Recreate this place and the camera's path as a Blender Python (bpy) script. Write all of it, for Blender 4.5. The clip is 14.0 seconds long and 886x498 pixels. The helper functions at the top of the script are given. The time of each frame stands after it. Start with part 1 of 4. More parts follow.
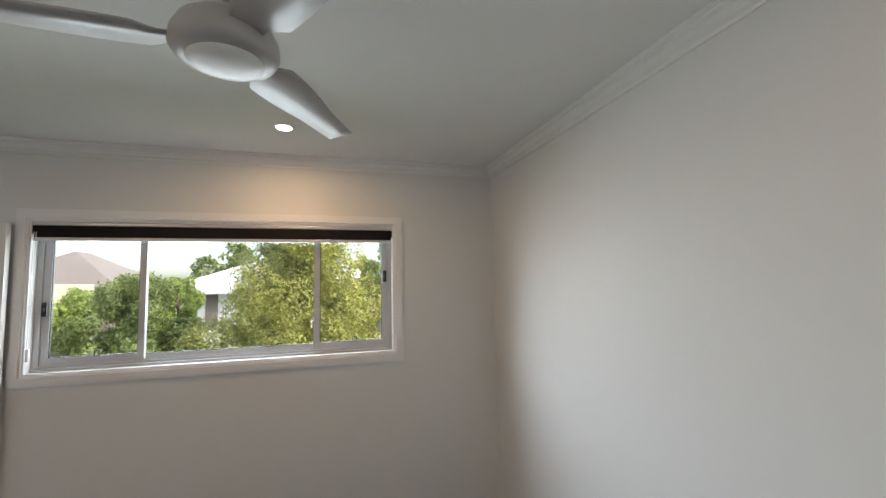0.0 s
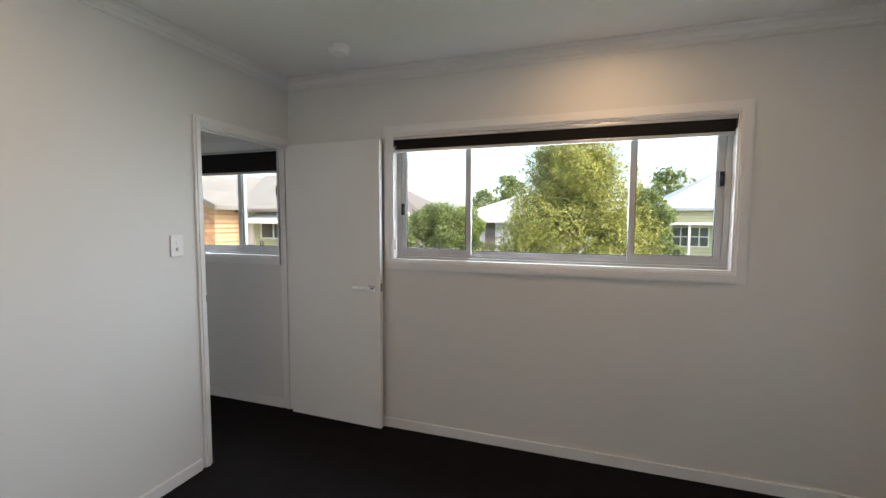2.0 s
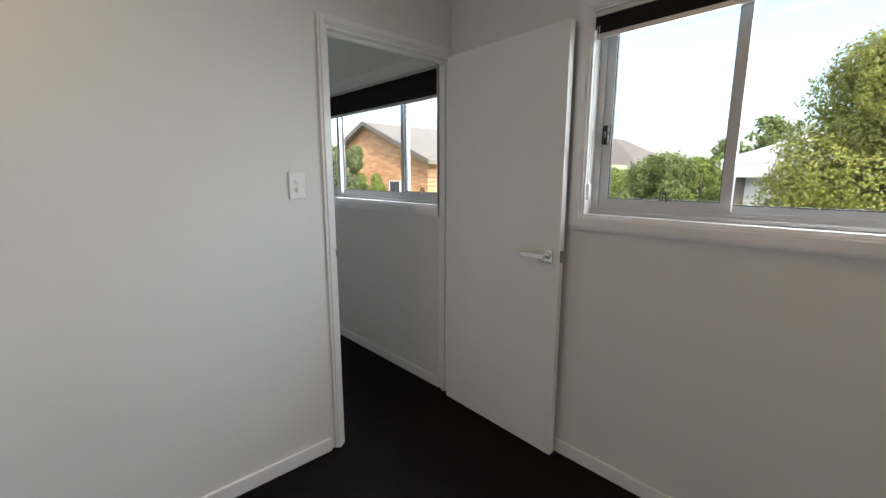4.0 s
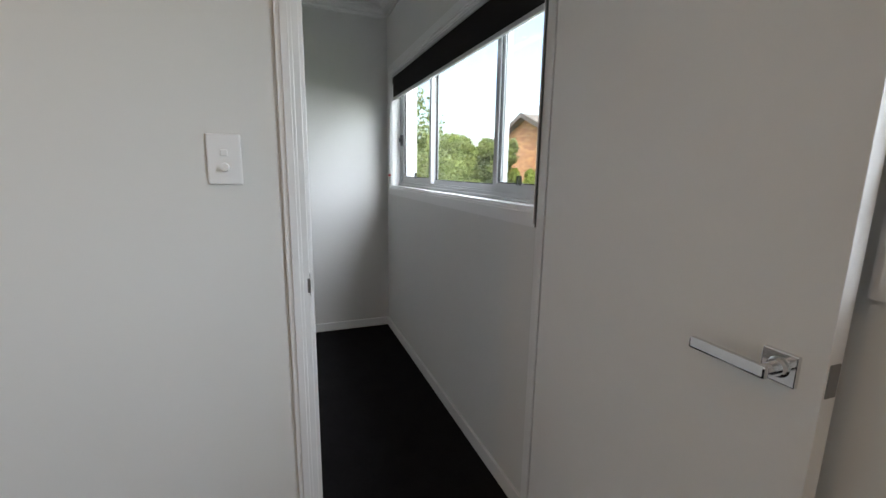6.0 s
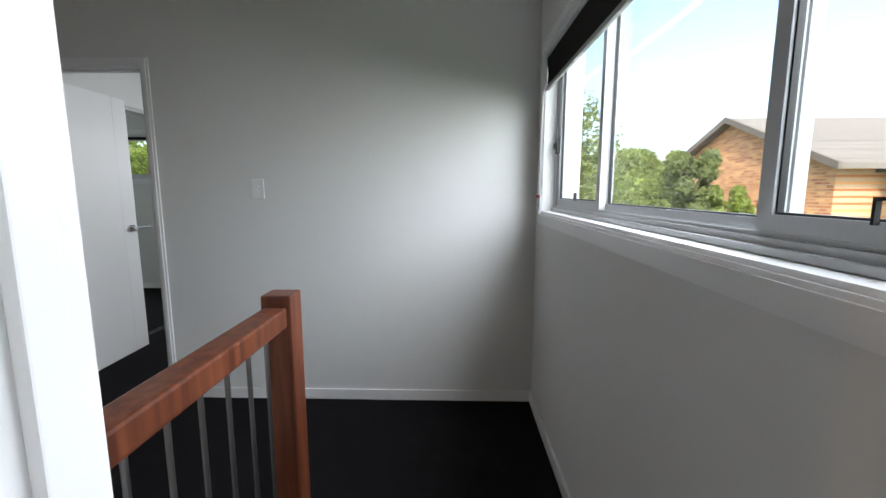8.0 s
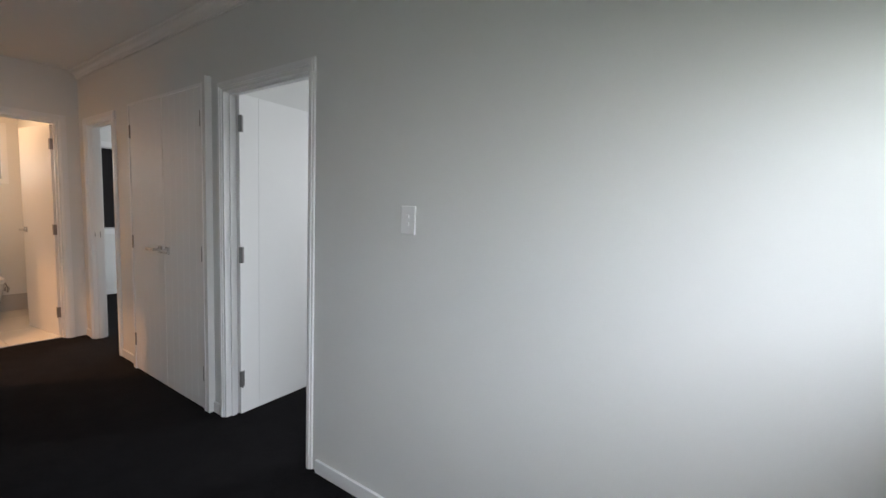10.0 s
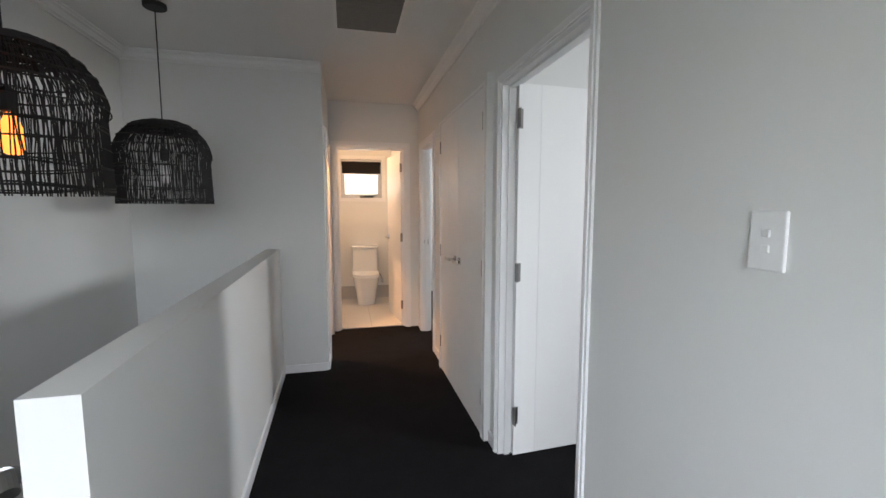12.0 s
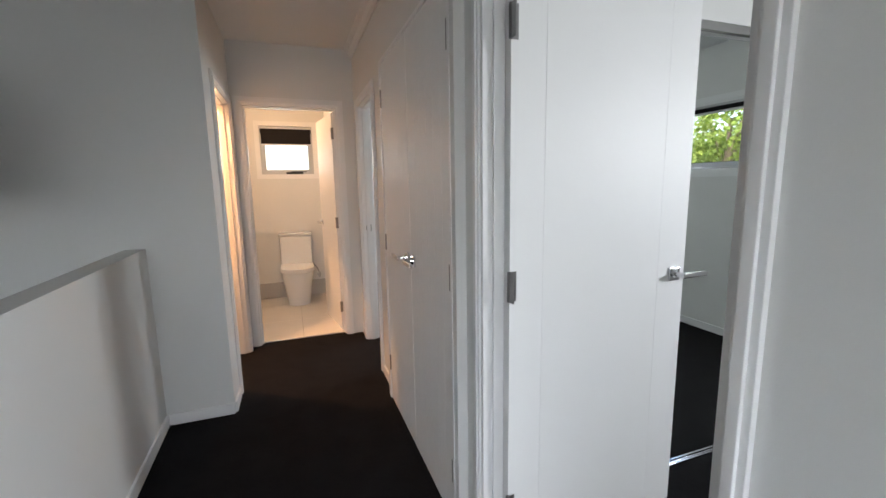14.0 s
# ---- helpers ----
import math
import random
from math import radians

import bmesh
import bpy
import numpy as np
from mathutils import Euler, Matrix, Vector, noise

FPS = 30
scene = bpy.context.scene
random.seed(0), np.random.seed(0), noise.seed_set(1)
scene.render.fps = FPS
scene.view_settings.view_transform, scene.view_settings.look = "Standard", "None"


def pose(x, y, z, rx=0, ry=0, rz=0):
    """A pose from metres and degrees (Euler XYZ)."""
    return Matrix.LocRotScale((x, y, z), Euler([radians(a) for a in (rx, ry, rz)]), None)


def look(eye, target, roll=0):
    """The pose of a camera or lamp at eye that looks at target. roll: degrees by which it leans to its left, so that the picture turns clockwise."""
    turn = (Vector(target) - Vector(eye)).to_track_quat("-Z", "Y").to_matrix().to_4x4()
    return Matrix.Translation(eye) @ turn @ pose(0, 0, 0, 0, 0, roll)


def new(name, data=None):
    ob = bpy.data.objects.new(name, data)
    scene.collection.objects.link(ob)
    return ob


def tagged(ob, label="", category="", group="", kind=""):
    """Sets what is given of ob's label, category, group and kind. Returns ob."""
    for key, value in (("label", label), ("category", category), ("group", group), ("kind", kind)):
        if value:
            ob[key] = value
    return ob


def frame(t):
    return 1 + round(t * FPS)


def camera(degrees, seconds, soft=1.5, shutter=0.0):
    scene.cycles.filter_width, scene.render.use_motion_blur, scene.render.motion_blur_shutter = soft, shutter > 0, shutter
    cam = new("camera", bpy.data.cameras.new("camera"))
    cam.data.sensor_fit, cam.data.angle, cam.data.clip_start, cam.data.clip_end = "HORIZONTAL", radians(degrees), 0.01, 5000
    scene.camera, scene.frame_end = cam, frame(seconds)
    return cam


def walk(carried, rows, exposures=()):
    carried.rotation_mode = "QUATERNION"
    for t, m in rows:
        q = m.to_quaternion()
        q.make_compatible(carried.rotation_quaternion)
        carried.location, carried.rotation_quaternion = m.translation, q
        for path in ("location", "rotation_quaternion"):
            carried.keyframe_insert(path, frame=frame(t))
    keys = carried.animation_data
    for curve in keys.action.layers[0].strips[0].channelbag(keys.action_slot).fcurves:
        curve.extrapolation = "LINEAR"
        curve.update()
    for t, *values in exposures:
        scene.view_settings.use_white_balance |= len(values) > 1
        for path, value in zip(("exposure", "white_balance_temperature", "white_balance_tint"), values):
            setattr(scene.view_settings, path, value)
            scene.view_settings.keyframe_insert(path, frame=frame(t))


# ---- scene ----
cam = camera(93.7, 14.0)
PATH = [
    (0, (2.423, -2.851, 1.666), (2.983, -0.938, 1.831), -1.2),
    (0.5, (2.389, -2.844, 1.602), (2.564, -0.855, 1.722), -0.4),
    (1, (2.343, -2.83, 1.581), (2.195, -0.836, 1.608), 0.0),
    (1.5, (2.27, -2.78, 1.532), (1.862, -0.823, 1.474), 0.3),
    (2, (2.125, -2.64, 1.491), (1.486, -0.75, 1.352), 0.2),
    (2.5, (2.045, -2.49, 1.462), (1.182, -0.697, 1.266), 0.2),
    (3, (2.023, -2.242, 1.438), (0.945, -0.577, 1.183), 0.2),
    (3.5, (1.965, -2.008, 1.395), (0.691, -0.496, 1.094), 0.2),
    (4, (1.801, -1.744, 1.387), (0.363, -0.398, 1.041), 0.1),
    (4.2, (1.74, -1.653, 1.378), (0.256, -0.36, 1.026), 0.1),
    (6.3, (1.021, -0.697, 1.325), (-0.854, -0.105, 0.956), 1.0),
    (6.5, (0.948, -0.621, 1.333), (-0.951, -0.111, 0.964), 1.0),
    (7, (0.724, -0.537, 1.317), (-1.217, -0.217, 0.958), 0.9),
    (7.2, (0.611, -0.519, 1.317), (-1.344, -0.279, 0.967), 0.7),
    (9.3, (-0.533, -0.474, 1.376), (-2.409, -1.128, 1.153), 1.3),
    (9.5, (-0.687, -0.512, 1.405), (-2.512, -1.293, 1.168), 1.8),
    (10, (-0.946, -0.568, 1.379), (-2.584, -1.7, 1.193), 2.2),
    (10.5, (-1.114, -0.714, 1.405), (-2.492, -2.153, 1.234), 1.9),
    (11, (-1.262, -0.811, 1.405), (-2.305, -2.51, 1.25), 1.5),
    (11.5, (-1.415, -0.869, 1.402), (-2.071, -2.75, 1.228), 0.7),
    (12, (-1.472, -1.018, 1.397), (-1.919, -2.958, 1.199), -0.0),
    (12.5, (-1.51, -1.248, 1.408), (-1.902, -3.196, 1.187), -0.5),
    (13, (-1.584, -1.446, 1.4), (-1.985, -3.39, 1.154), -0.3),
    (13.5, (-1.685, -1.68, 1.394), (-2.158, -3.604, 1.121), -0.4),
    (14, (-1.706, -1.921, 1.382), (-2.376, -3.781, 1.077), -1.0),
]
walk(cam, [(t, look(eye, target, roll)) for t, eye, target, roll in PATH],
     exposures=((0, 2.12), (3, 2.0), (6.3, 1.88), (7.2, 1.88), (9.5, 2.08), (10.5, 2.2), (12, 2.55), (13, 2.55), (14, 2.5)))

# ---- world, sun, light ----
world = bpy.data.worlds.new("sky")
scene.world = world
world.use_nodes = True
_wn = world.node_tree.nodes
_sky = _wn.new("ShaderNodeTexSky")
_sky.sky_type = "NISHITA"
_sky.sun_disc = False
_sky.sun_elevation, _sky.sun_rotation = radians(48), radians(115)
_sky.air_density, _sky.dust_density, _sky.ozone_density = 1.0, 3.5, 0.6
world.node_tree.links.new(_sky.outputs[0], _wn["Background"].inputs[0])
_wn["Background"].inputs[1].default_value = 0.15
sun_data = bpy.data.lights.new("sun", "SUN")
sun_data.energy, sun_data.angle, sun_data.color = 1.5, radians(3), (1.0, 0.95, 0.86)
sun = new("sun", sun_data)
sun.matrix_world = look((14, -7, 16), (0, 0, 0))
scene.view_settings.exposure = 2.2


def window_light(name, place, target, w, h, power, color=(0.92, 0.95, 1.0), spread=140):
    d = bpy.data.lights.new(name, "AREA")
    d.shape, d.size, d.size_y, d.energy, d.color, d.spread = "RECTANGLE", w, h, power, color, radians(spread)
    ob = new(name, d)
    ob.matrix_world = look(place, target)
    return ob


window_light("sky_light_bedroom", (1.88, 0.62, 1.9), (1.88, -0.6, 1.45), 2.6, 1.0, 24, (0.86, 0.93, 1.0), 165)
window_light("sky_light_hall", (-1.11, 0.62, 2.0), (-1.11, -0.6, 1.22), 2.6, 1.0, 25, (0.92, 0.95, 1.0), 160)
window_light("sky_light_west_room", (-5.42, -1.14, 1.78), (-4, -1.7, 1.1), 0.45, 0.42, 11)
# fill for the back room, set in its added, unseen west window
window_light("fill_light_back_room", (-5.3, -6.15, 1.65), (-4, -6.3, 1.3), 1.2, 0.5, 7)
window_light("sky_light_toilet", (-1.65, -7.58, 1.7), (-1.65, -6, 1.6), 0.55, 0.35, 0.4)


def bulb(name, x, y, z, power, color, size=0.06):
    d = bpy.data.lights.new(name, "AREA")
    d.shape, d.size, d.energy, d.color = "DISK", size, power, color
    ob = new(name, d)
    ob.matrix_world = look((x, y, z), (x, y, 0))
    return ob


WARM = (1.0, 0.62, 0.33)
bulb("downlight_glow_bedroom", 2.227, -0.55, 2.5, 1.2, WARM)
bulb("downlight_glow_bedroom", 0.6, -2.25, 2.5, 1.4, WARM)
# unseen lamp, added to warm the upper east wall
bulb("downlight_glow_bedroom", 3.15, -2.85, 2.5, 0.3, WARM)
bulb("downlight_glow_toilet", -1.62, -6.5, 2.535, 2.4, (1.0, 0.58, 0.3))
bulb("downlight_glow_bathroom", -0.85, -5.25, 2.535, 9, (1.0, 0.48, 0.2))


# ---- materials ----
def mat(name, color, rough=0.5, metal=0.0, vary=0.06, scale=6.0, bump=0.0, bump_scale=200.0, coat=0.0, spec=0.5, rand=0.0):
    m = bpy.data.materials.new(name)
    m.use_nodes = True
    nt = m.node_tree
    b = nt.nodes["Principled BSDF"]
    b.inputs["Roughness"].default_value = rough
    b.inputs["Metallic"].default_value = metal
    b.inputs["Coat Weight"].default_value = coat
    b.inputs["Specular IOR Level"].default_value = spec
    tc = nt.nodes.new("ShaderNodeTexCoord")
    n1 = nt.nodes.new("ShaderNodeTexNoise")
    n1.inputs["Scale"].default_value, n1.inputs["Detail"].default_value = scale, 5
    n2 = nt.nodes.new("ShaderNodeTexNoise")
    n2.inputs["Scale"].default_value, n2.inputs["Detail"].default_value = scale * 0.13, 3
    nt.links.new(tc.outputs["Object"], n1.inputs[0])
    nt.links.new(tc.outputs["Object"], n2.inputs[0])
    mul = nt.nodes.new("ShaderNodeMath")
    mul.operation = "ADD"
    nt.links.new(n1.outputs[0], mul.inputs[0])
    nt.links.new(n2.outputs[0], mul.inputs[1])
    ramp = nt.nodes.new("ShaderNodeMapRange")
    ramp.inputs["From Min"].default_value, ramp.inputs["From Max"].default_value = 0.6, 1.4
    ramp.inputs["To Min"].default_value, ramp.inputs["To Max"].default_value = 1 - vary, 1 + vary
    nt.links.new(mul.outputs[0], ramp.inputs[0])
    hsv = nt.nodes.new("ShaderNodeHueSaturation")
    hsv.inputs["Color"].default_value = (*color, 1)
    if rand:
        oi = nt.nodes.new("ShaderNodeNewGeometry")
        r2 = nt.nodes.new("ShaderNodeMapRange")
        r2.inputs["To Min"].default_value, r2.inputs["To Max"].default_value = 1 - rand, 1 + rand
        nt.links.new(oi.outputs["Random Per Island"], r2.inputs[0])
        m2 = nt.nodes.new("ShaderNodeMath")
        m2.operation = "MULTIPLY"
        nt.links.new(ramp.outputs[0], m2.inputs[0])
        nt.links.new(r2.outputs[0], m2.inputs[1])
        nt.links.new(m2.outputs[0], hsv.inputs["Value"])
        r3 = nt.nodes.new("ShaderNodeMapRange")
        r3.inputs["To Min"].default_value, r3.inputs["To Max"].default_value = 0.5 - rand * 0.07, 0.5 + rand * 0.05
        nt.links.new(oi.outputs["Random Per Island"], r3.inputs[0])
        nt.links.new(r3.outputs[0], hsv.inputs["Hue"])
    else:
        nt.links.new(ramp.outputs[0], hsv.inputs["Value"])
    nt.links.new(hsv.outputs[0], b.inputs["Base Color"])
    if bump:
        n3 = nt.nodes.new("ShaderNodeTexNoise")
        n3.inputs["Scale"].default_value, n3.inputs["Detail"].default_value = bump_scale, 3
        nt.links.new(tc.outputs["Object"], n3.inputs[0])
        bp = nt.nodes.new("ShaderNodeBump")
        bp.inputs["Strength"].default_value, bp.inputs["Distance"].default_value = bump, 0.004
        nt.links.new(n3.outputs[0], bp.inputs["Height"])
        nt.links.new(bp.outputs[0], b.inputs["Normal"])
    return m


def emitter(name, color, strength):
    m = bpy.data.materials.new(name)
    m.use_nodes = True
    b = m.node_tree.nodes["Principled BSDF"]
    b.inputs["Base Color"].default_value = (*color, 1)
    b.inputs["Emission Color"].default_value = (*color, 1)
    b.inputs["Emission Strength"].default_value = strength
    return m


def glass(name, tint=(0.97, 0.99, 0.98), rough=0.0):
    m = bpy.data.materials.new(name)
    m.use_nodes = True
    nt = m.node_tree
    nt.nodes.remove(nt.nodes["Principled BSDF"])
    tr = nt.nodes.new("ShaderNodeBsdfTransparent")
    tr.inputs[0].default_value = (*tint, 1)
    gl = nt.nodes.new("ShaderNodeBsdfGlossy")
    gl.inputs["Roughness"].default_value = 0.02
    lw = nt.nodes.new("ShaderNodeLayerWeight")
    lw.inputs[0].default_value = 0.5
    pw = nt.nodes.new("ShaderNodeMath")
    pw.operation = "POWER"
    pw.inputs[1].default_value = 4.0
    nt.links.new(lw.outputs["Facing"], pw.inputs[0])
    fr = nt.nodes.new("ShaderNodeMapRange")
    fr.inputs["To Min"].default_value, fr.inputs["To Max"].default_value = 0.025, 0.5
    nt.links.new(pw.outputs[0], fr.inputs[0])
    mx = nt.nodes.new("ShaderNodeMixShader")
    nt.links.new(fr.outputs[0], mx.inputs[0])
    nt.links.new(tr.outputs[0], mx.inputs[1])
    nt.links.new(gl.outputs[0], mx.inputs[2])
    nt.links.new(mx.outputs[0], nt.nodes["Material Output"].inputs[0])
    return m


def brick_mat(name, c1, c2, mortar, w, h, rows_only=False):
    m = bpy.data.materials.new(name)
    m.use_nodes = True
    nt = m.node_tree
    b = nt.nodes["Principled BSDF"]
    b.inputs["Roughness"].default_value = 0.85
    tc = nt.nodes.new("ShaderNodeTexCoord")
    mp = nt.nodes.new("ShaderNodeMapping")
    mp.inputs["Rotation"].default_value = (radians(90), 0, 0)
    br = nt.nodes.new("ShaderNodeTexBrick")
    br.inputs["Color1"].default_value, br.inputs["Color2"].default_value = (*c1, 1), (*c2, 1)
    br.inputs["Mortar"].default_value = (*mortar, 1)
    br.inputs["Scale"].default_value = 1.0
    br.inputs["Brick Width"].default_value, br.inputs["Row Height"].default_value = w, h
    br.inputs["Mortar Size"].default_value = 0.012
    nt.links.new(tc.outputs["Object"], mp.inputs[0])
    nt.links.new(mp.outputs[0], br.inputs[0])
    nt.links.new(br.outputs[0], b.inputs["Base Color"])
    bp = nt.nodes.new("ShaderNodeBump")
    bp.inputs["Strength"].default_value = 0.4
    nt.links.new(br.outputs[1], bp.inputs["Height"])
    bp.invert = True
    nt.links.new(bp.outputs[0], b.inputs["Normal"])
    return m


def wood_mat(name, dark, light):
    m = bpy.data.materials.new(name)
    m.use_nodes = True
    nt = m.node_tree
    b = nt.nodes["Principled BSDF"]
    b.inputs["Roughness"].default_value = 0.38
    b.inputs["Coat Weight"].default_value = 0.25
    tc = nt.nodes.new("ShaderNodeTexCoord")
    mp = nt.nodes.new("ShaderNodeMapping")
    mp.inputs["Scale"].default_value = (40, 40, 3)
    n = nt.nodes.new("ShaderNodeTexNoise")
    n.inputs["Scale"].default_value, n.inputs["Detail"].default_value = 1.0, 6
    nt.links.new(tc.outputs["Object"], mp.inputs[0])
    nt.links.new(mp.outputs[0], n.inputs[0])
    cr = nt.nodes.new("ShaderNodeValToRGB")
    cr.color_ramp.elements[0].color, cr.color_ramp.elements[0].position = (*dark, 1), 0.35
    cr.color_ramp.elements[1].color, cr.color_ramp.elements[1].position = (*light, 1), 0.7
    nt.links.new(n.outputs[0], cr.inputs[0])
    nt.links.new(cr.outputs[0], b.inputs["Base Color"])
    return m


M_WALL = mat("wall_paint", (0.74, 0.74, 0.725), 0.55, vary=0.015, scale=3, bump=0.05, bump_scale=260, spec=0.35)
M_CEIL = mat("ceiling_paint", (0.8, 0.8, 0.79), 0.8, vary=0.012, scale=2, bump=0.06, bump_scale=180)
M_TRIM = mat("gloss_white_trim", (0.82, 0.82, 0.82), 0.28, vary=0.012, scale=8, bump=0.03, bump_scale=60)
M_DOOR = mat("satin_white_door", (0.82, 0.82, 0.815), 0.48, vary=0.012, scale=5, bump=0.04, bump_scale=40)
M_CARPET = mat("charcoal_carpet", (0.010, 0.0095, 0.0105), 0.97, vary=0.35, scale=60, bump=0.9, bump_scale=500, spec=0.1)
M_ALU = mat("white_powder_aluminium", (0.5, 0.51, 0.52), 0.35, vary=0.02, scale=20)
M_RUBBER = mat("black_seal", (0.012, 0.012, 0.013), 0.6)
M_BLIND = mat("charcoal_blind_fabric", (0.014, 0.0125, 0.013), 0.85, vary=0.1, scale=300, bump=0.2, bump_scale=900, spec=0.2)
M_BAR = mat("brushed_blind_bar", (0.6, 0.6, 0.61), 0.35, 0.6)
M_CHROME = mat("chrome", (0.72, 0.72, 0.73), 0.12, 1.0, vary=0.02)
M_STEEL = mat("satin_steel", (0.3, 0.295, 0.29), 0.32, 1.0, vary=0.05, scale=40)
M_PLASTIC = mat("white_plastic", (0.82, 0.82, 0.82), 0.3, vary=0.01)
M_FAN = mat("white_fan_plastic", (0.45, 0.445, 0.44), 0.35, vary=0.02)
M_LENS = mat("opal_lens", (0.85, 0.85, 0.84), 0.4, vary=0.01)
M_GLASS = glass("window_glass")
M_FROST = emitter("frosted_bright_glass", (0.95, 0.97, 1.0), 1.2)
M_MIRROR = mat("mirror", (0.86, 0.9, 0.88), 0.01, 1.0, vary=0.0)
M_PORC = mat("white_porcelain", (0.85, 0.85, 0.84), 0.1, vary=0.01, coat=0.5)
M_TILE = mat("cream_floor_tile", (0.72, 0.69, 0.64), 0.18, vary=0.03, scale=9)
M_SKTILE = mat("grey_skirting_tile", (0.5, 0.48, 0.46), 0.25, vary=0.04, scale=9)
M_GROUT = mat("grout", (0.4, 0.38, 0.36), 0.9)
M_MERBAU = wood_mat("oiled_merbau", (0.07, 0.018, 0.008), (0.19, 0.055, 0.022))
M_RATTAN = mat("black_rattan", (0.008, 0.0065, 0.006), 0.6, vary=0.3, scale=80)
M_CORD = mat("black_cord", (0.01, 0.01, 0.01), 0.6)
M_BULB = emitter("amber_filament", (1.0, 0.21, 0.035), 0.6)
M_LED = emitter("warm_led_lens", (1.0, 0.83, 0.6), 4.0)
M_GREY = mat("grey_vent_panel", (0.22, 0.22, 0.215), 0.6, vary=0.04)
M_RED = mat("red_print", (0.6, 0.04, 0.05), 0.5)
M_INK = mat("grey_print", (0.35, 0.35, 0.36), 0.6)
M_PAPER = mat("tag_paper", (0.8, 0.8, 0.78), 0.6)
M_BRICK = brick_mat("orange_brick", (0.38, 0.12, 0.042), (0.7, 0.37, 0.15), (0.5, 0.36, 0.24), 0.24, 0.086)
M_ROOFT = brick_mat("weathered_roof_tile", (0.18, 0.165, 0.145), (0.21, 0.19, 0.168), (0.09, 0.083, 0.075), 0.33, 0.3)
M_BOARD = brick_mat("cream_weatherboard", (0.38, 0.38, 0.24), (0.4, 0.4, 0.26), (0.25, 0.25, 0.16), 6.0, 0.16)
M_RENDER = mat("white_render", (0.6, 0.59, 0.57), 0.8, vary=0.04, scale=2)
M_METALROOF = mat("pale_metal_roof", (0.3, 0.31, 0.33), 0.5, vary=0.06, scale=1.5)
M_WHITEROOF = mat("white_roof", (0.45, 0.45, 0.45), 0.5, vary=0.05, scale=1.5)
M_BEIGEROOF = mat("beige_roof", (0.13, 0.107, 0.09), 0.7, vary=0.1, scale=2)
M_DARKWIN = mat("dark_window", (0.06, 0.065, 0.07), 0.1, vary=0.1)
M_BARK = mat("bark", (0.12, 0.085, 0.06), 0.9, vary=0.3, scale=8, bump=0.8, bump_scale=30)
def leaf_mat(name, color):
    """Thin leaves that let light through, lighter and yellower from blade to blade."""
    m = mat(name, color, 0.55, vary=0.2, scale=1.0, rand=0.2)
    nt = m.node_tree
    b = nt.nodes["Principled BSDF"]
    tr = nt.nodes.new("ShaderNodeBsdfTranslucent")
    mx = nt.nodes.new("ShaderNodeMixShader")
    mx.inputs[0].default_value = 0.45
    nt.links.new(b.inputs["Base Color"].links[0].from_socket, tr.inputs[0])
    nt.links.new(b.outputs[0], mx.inputs[1])
    nt.links.new(tr.outputs[0], mx.inputs[2])
    nt.links.new(mx.outputs[0], nt.nodes["Material Output"].inputs[0])
    return m


M_LEAF_A = leaf_mat("yellow_green_leaves", (0.29, 0.29, 0.06))
M_LEAF_B = leaf_mat("bright_green_leaves", (0.2, 0.26, 0.045))
M_LEAF_C = leaf_mat("deep_green_leaves", (0.15, 0.19, 0.05))
M_GRASS = mat("lawn", (0.09, 0.13, 0.035), 0.9, vary=0.4, scale=0.8)
M_SIDING = mat("outer_wall_cladding", (0.6, 0.6, 0.58), 0.7)


# ---- mesh helpers ----
def box(bm, x0, x1, y0, y1, z0, z1, m=None, bevel=0.0):
    r = bmesh.ops.create_cube(bm, size=1.0)
    vs = r["verts"]
    for v in vs:
        v.co = Vector(((x0 + x1) / 2 + v.co.x * (x1 - x0), (y0 + y1) / 2 + v.co.y * (y1 - y0), (z0 + z1) / 2 + v.co.z * (z1 - z0)))
    if bevel:
        es = list({e for v in vs for e in v.link_edges})
        g = bmesh.ops.bevel(bm, geom=es, offset=bevel, segments=2, affect="EDGES", profile=0.6)
        vs = list({v for f in g["faces"] for v in f.verts} | {v for v in vs if v.is_valid})
    if m is not None:
        bmesh.ops.transform(bm, matrix=m, verts=vs)
    return bm


def boxm(*a, m=None, bevel=0.0):
    return box(bmesh.new(), *a, m=m, bevel=bevel)


def tube(bm, p, q, r0, r1=None, seg=16):
    p, q = Vector(p), Vector(q)
    d = q - p
    m = Matrix.Translation((p + q) / 2) @ d.to_track_quat("Z", "Y").to_matrix().to_4x4()
    bmesh.ops.create_cone(bm, cap_ends=True, segments=seg, radius1=r0, radius2=r0 if r1 is None else r1, depth=d.length, matrix=m)
    return bm


def lathe(bm, profile, centre=(0, 0, 0), seg=40, sx=1.0, sy=1.0):
    """Turned body round z from (radius, height) pairs."""
    rings = []
    for r, z in profile:
        rings.append([bm.verts.new((centre[0] + sx * r * math.cos(2 * math.pi * k / seg), centre[1] + sy * r * math.sin(2 * math.pi * k / seg), centre[2] + z)) for k in range(seg)])
    for a, b in zip(rings, rings[1:]):
        for k in range(seg):
            bm.faces.new((a[k], a[(k + 1) % seg], b[(k + 1) % seg], b[k]))
    bm.faces.new(list(reversed(rings[0])))
    bm.faces.new(rings[-1])
    bmesh.ops.recalc_face_normals(bm, faces=bm.faces)
    return bm


def link(name, bm, material, smooth=False):
    me = bpy.data.meshes.new(name)
    bm.to_mesh(me)
    bm.free()
    if smooth:
        me.shade_smooth()
    me.materials.append(material)
    return new(name, me)


def part(name, bm, material, parent, label="", smooth=False):
    ob = link(name, bm, material, smooth)
    ob.parent = parent
    if label:
        ob["label"] = label
    return ob


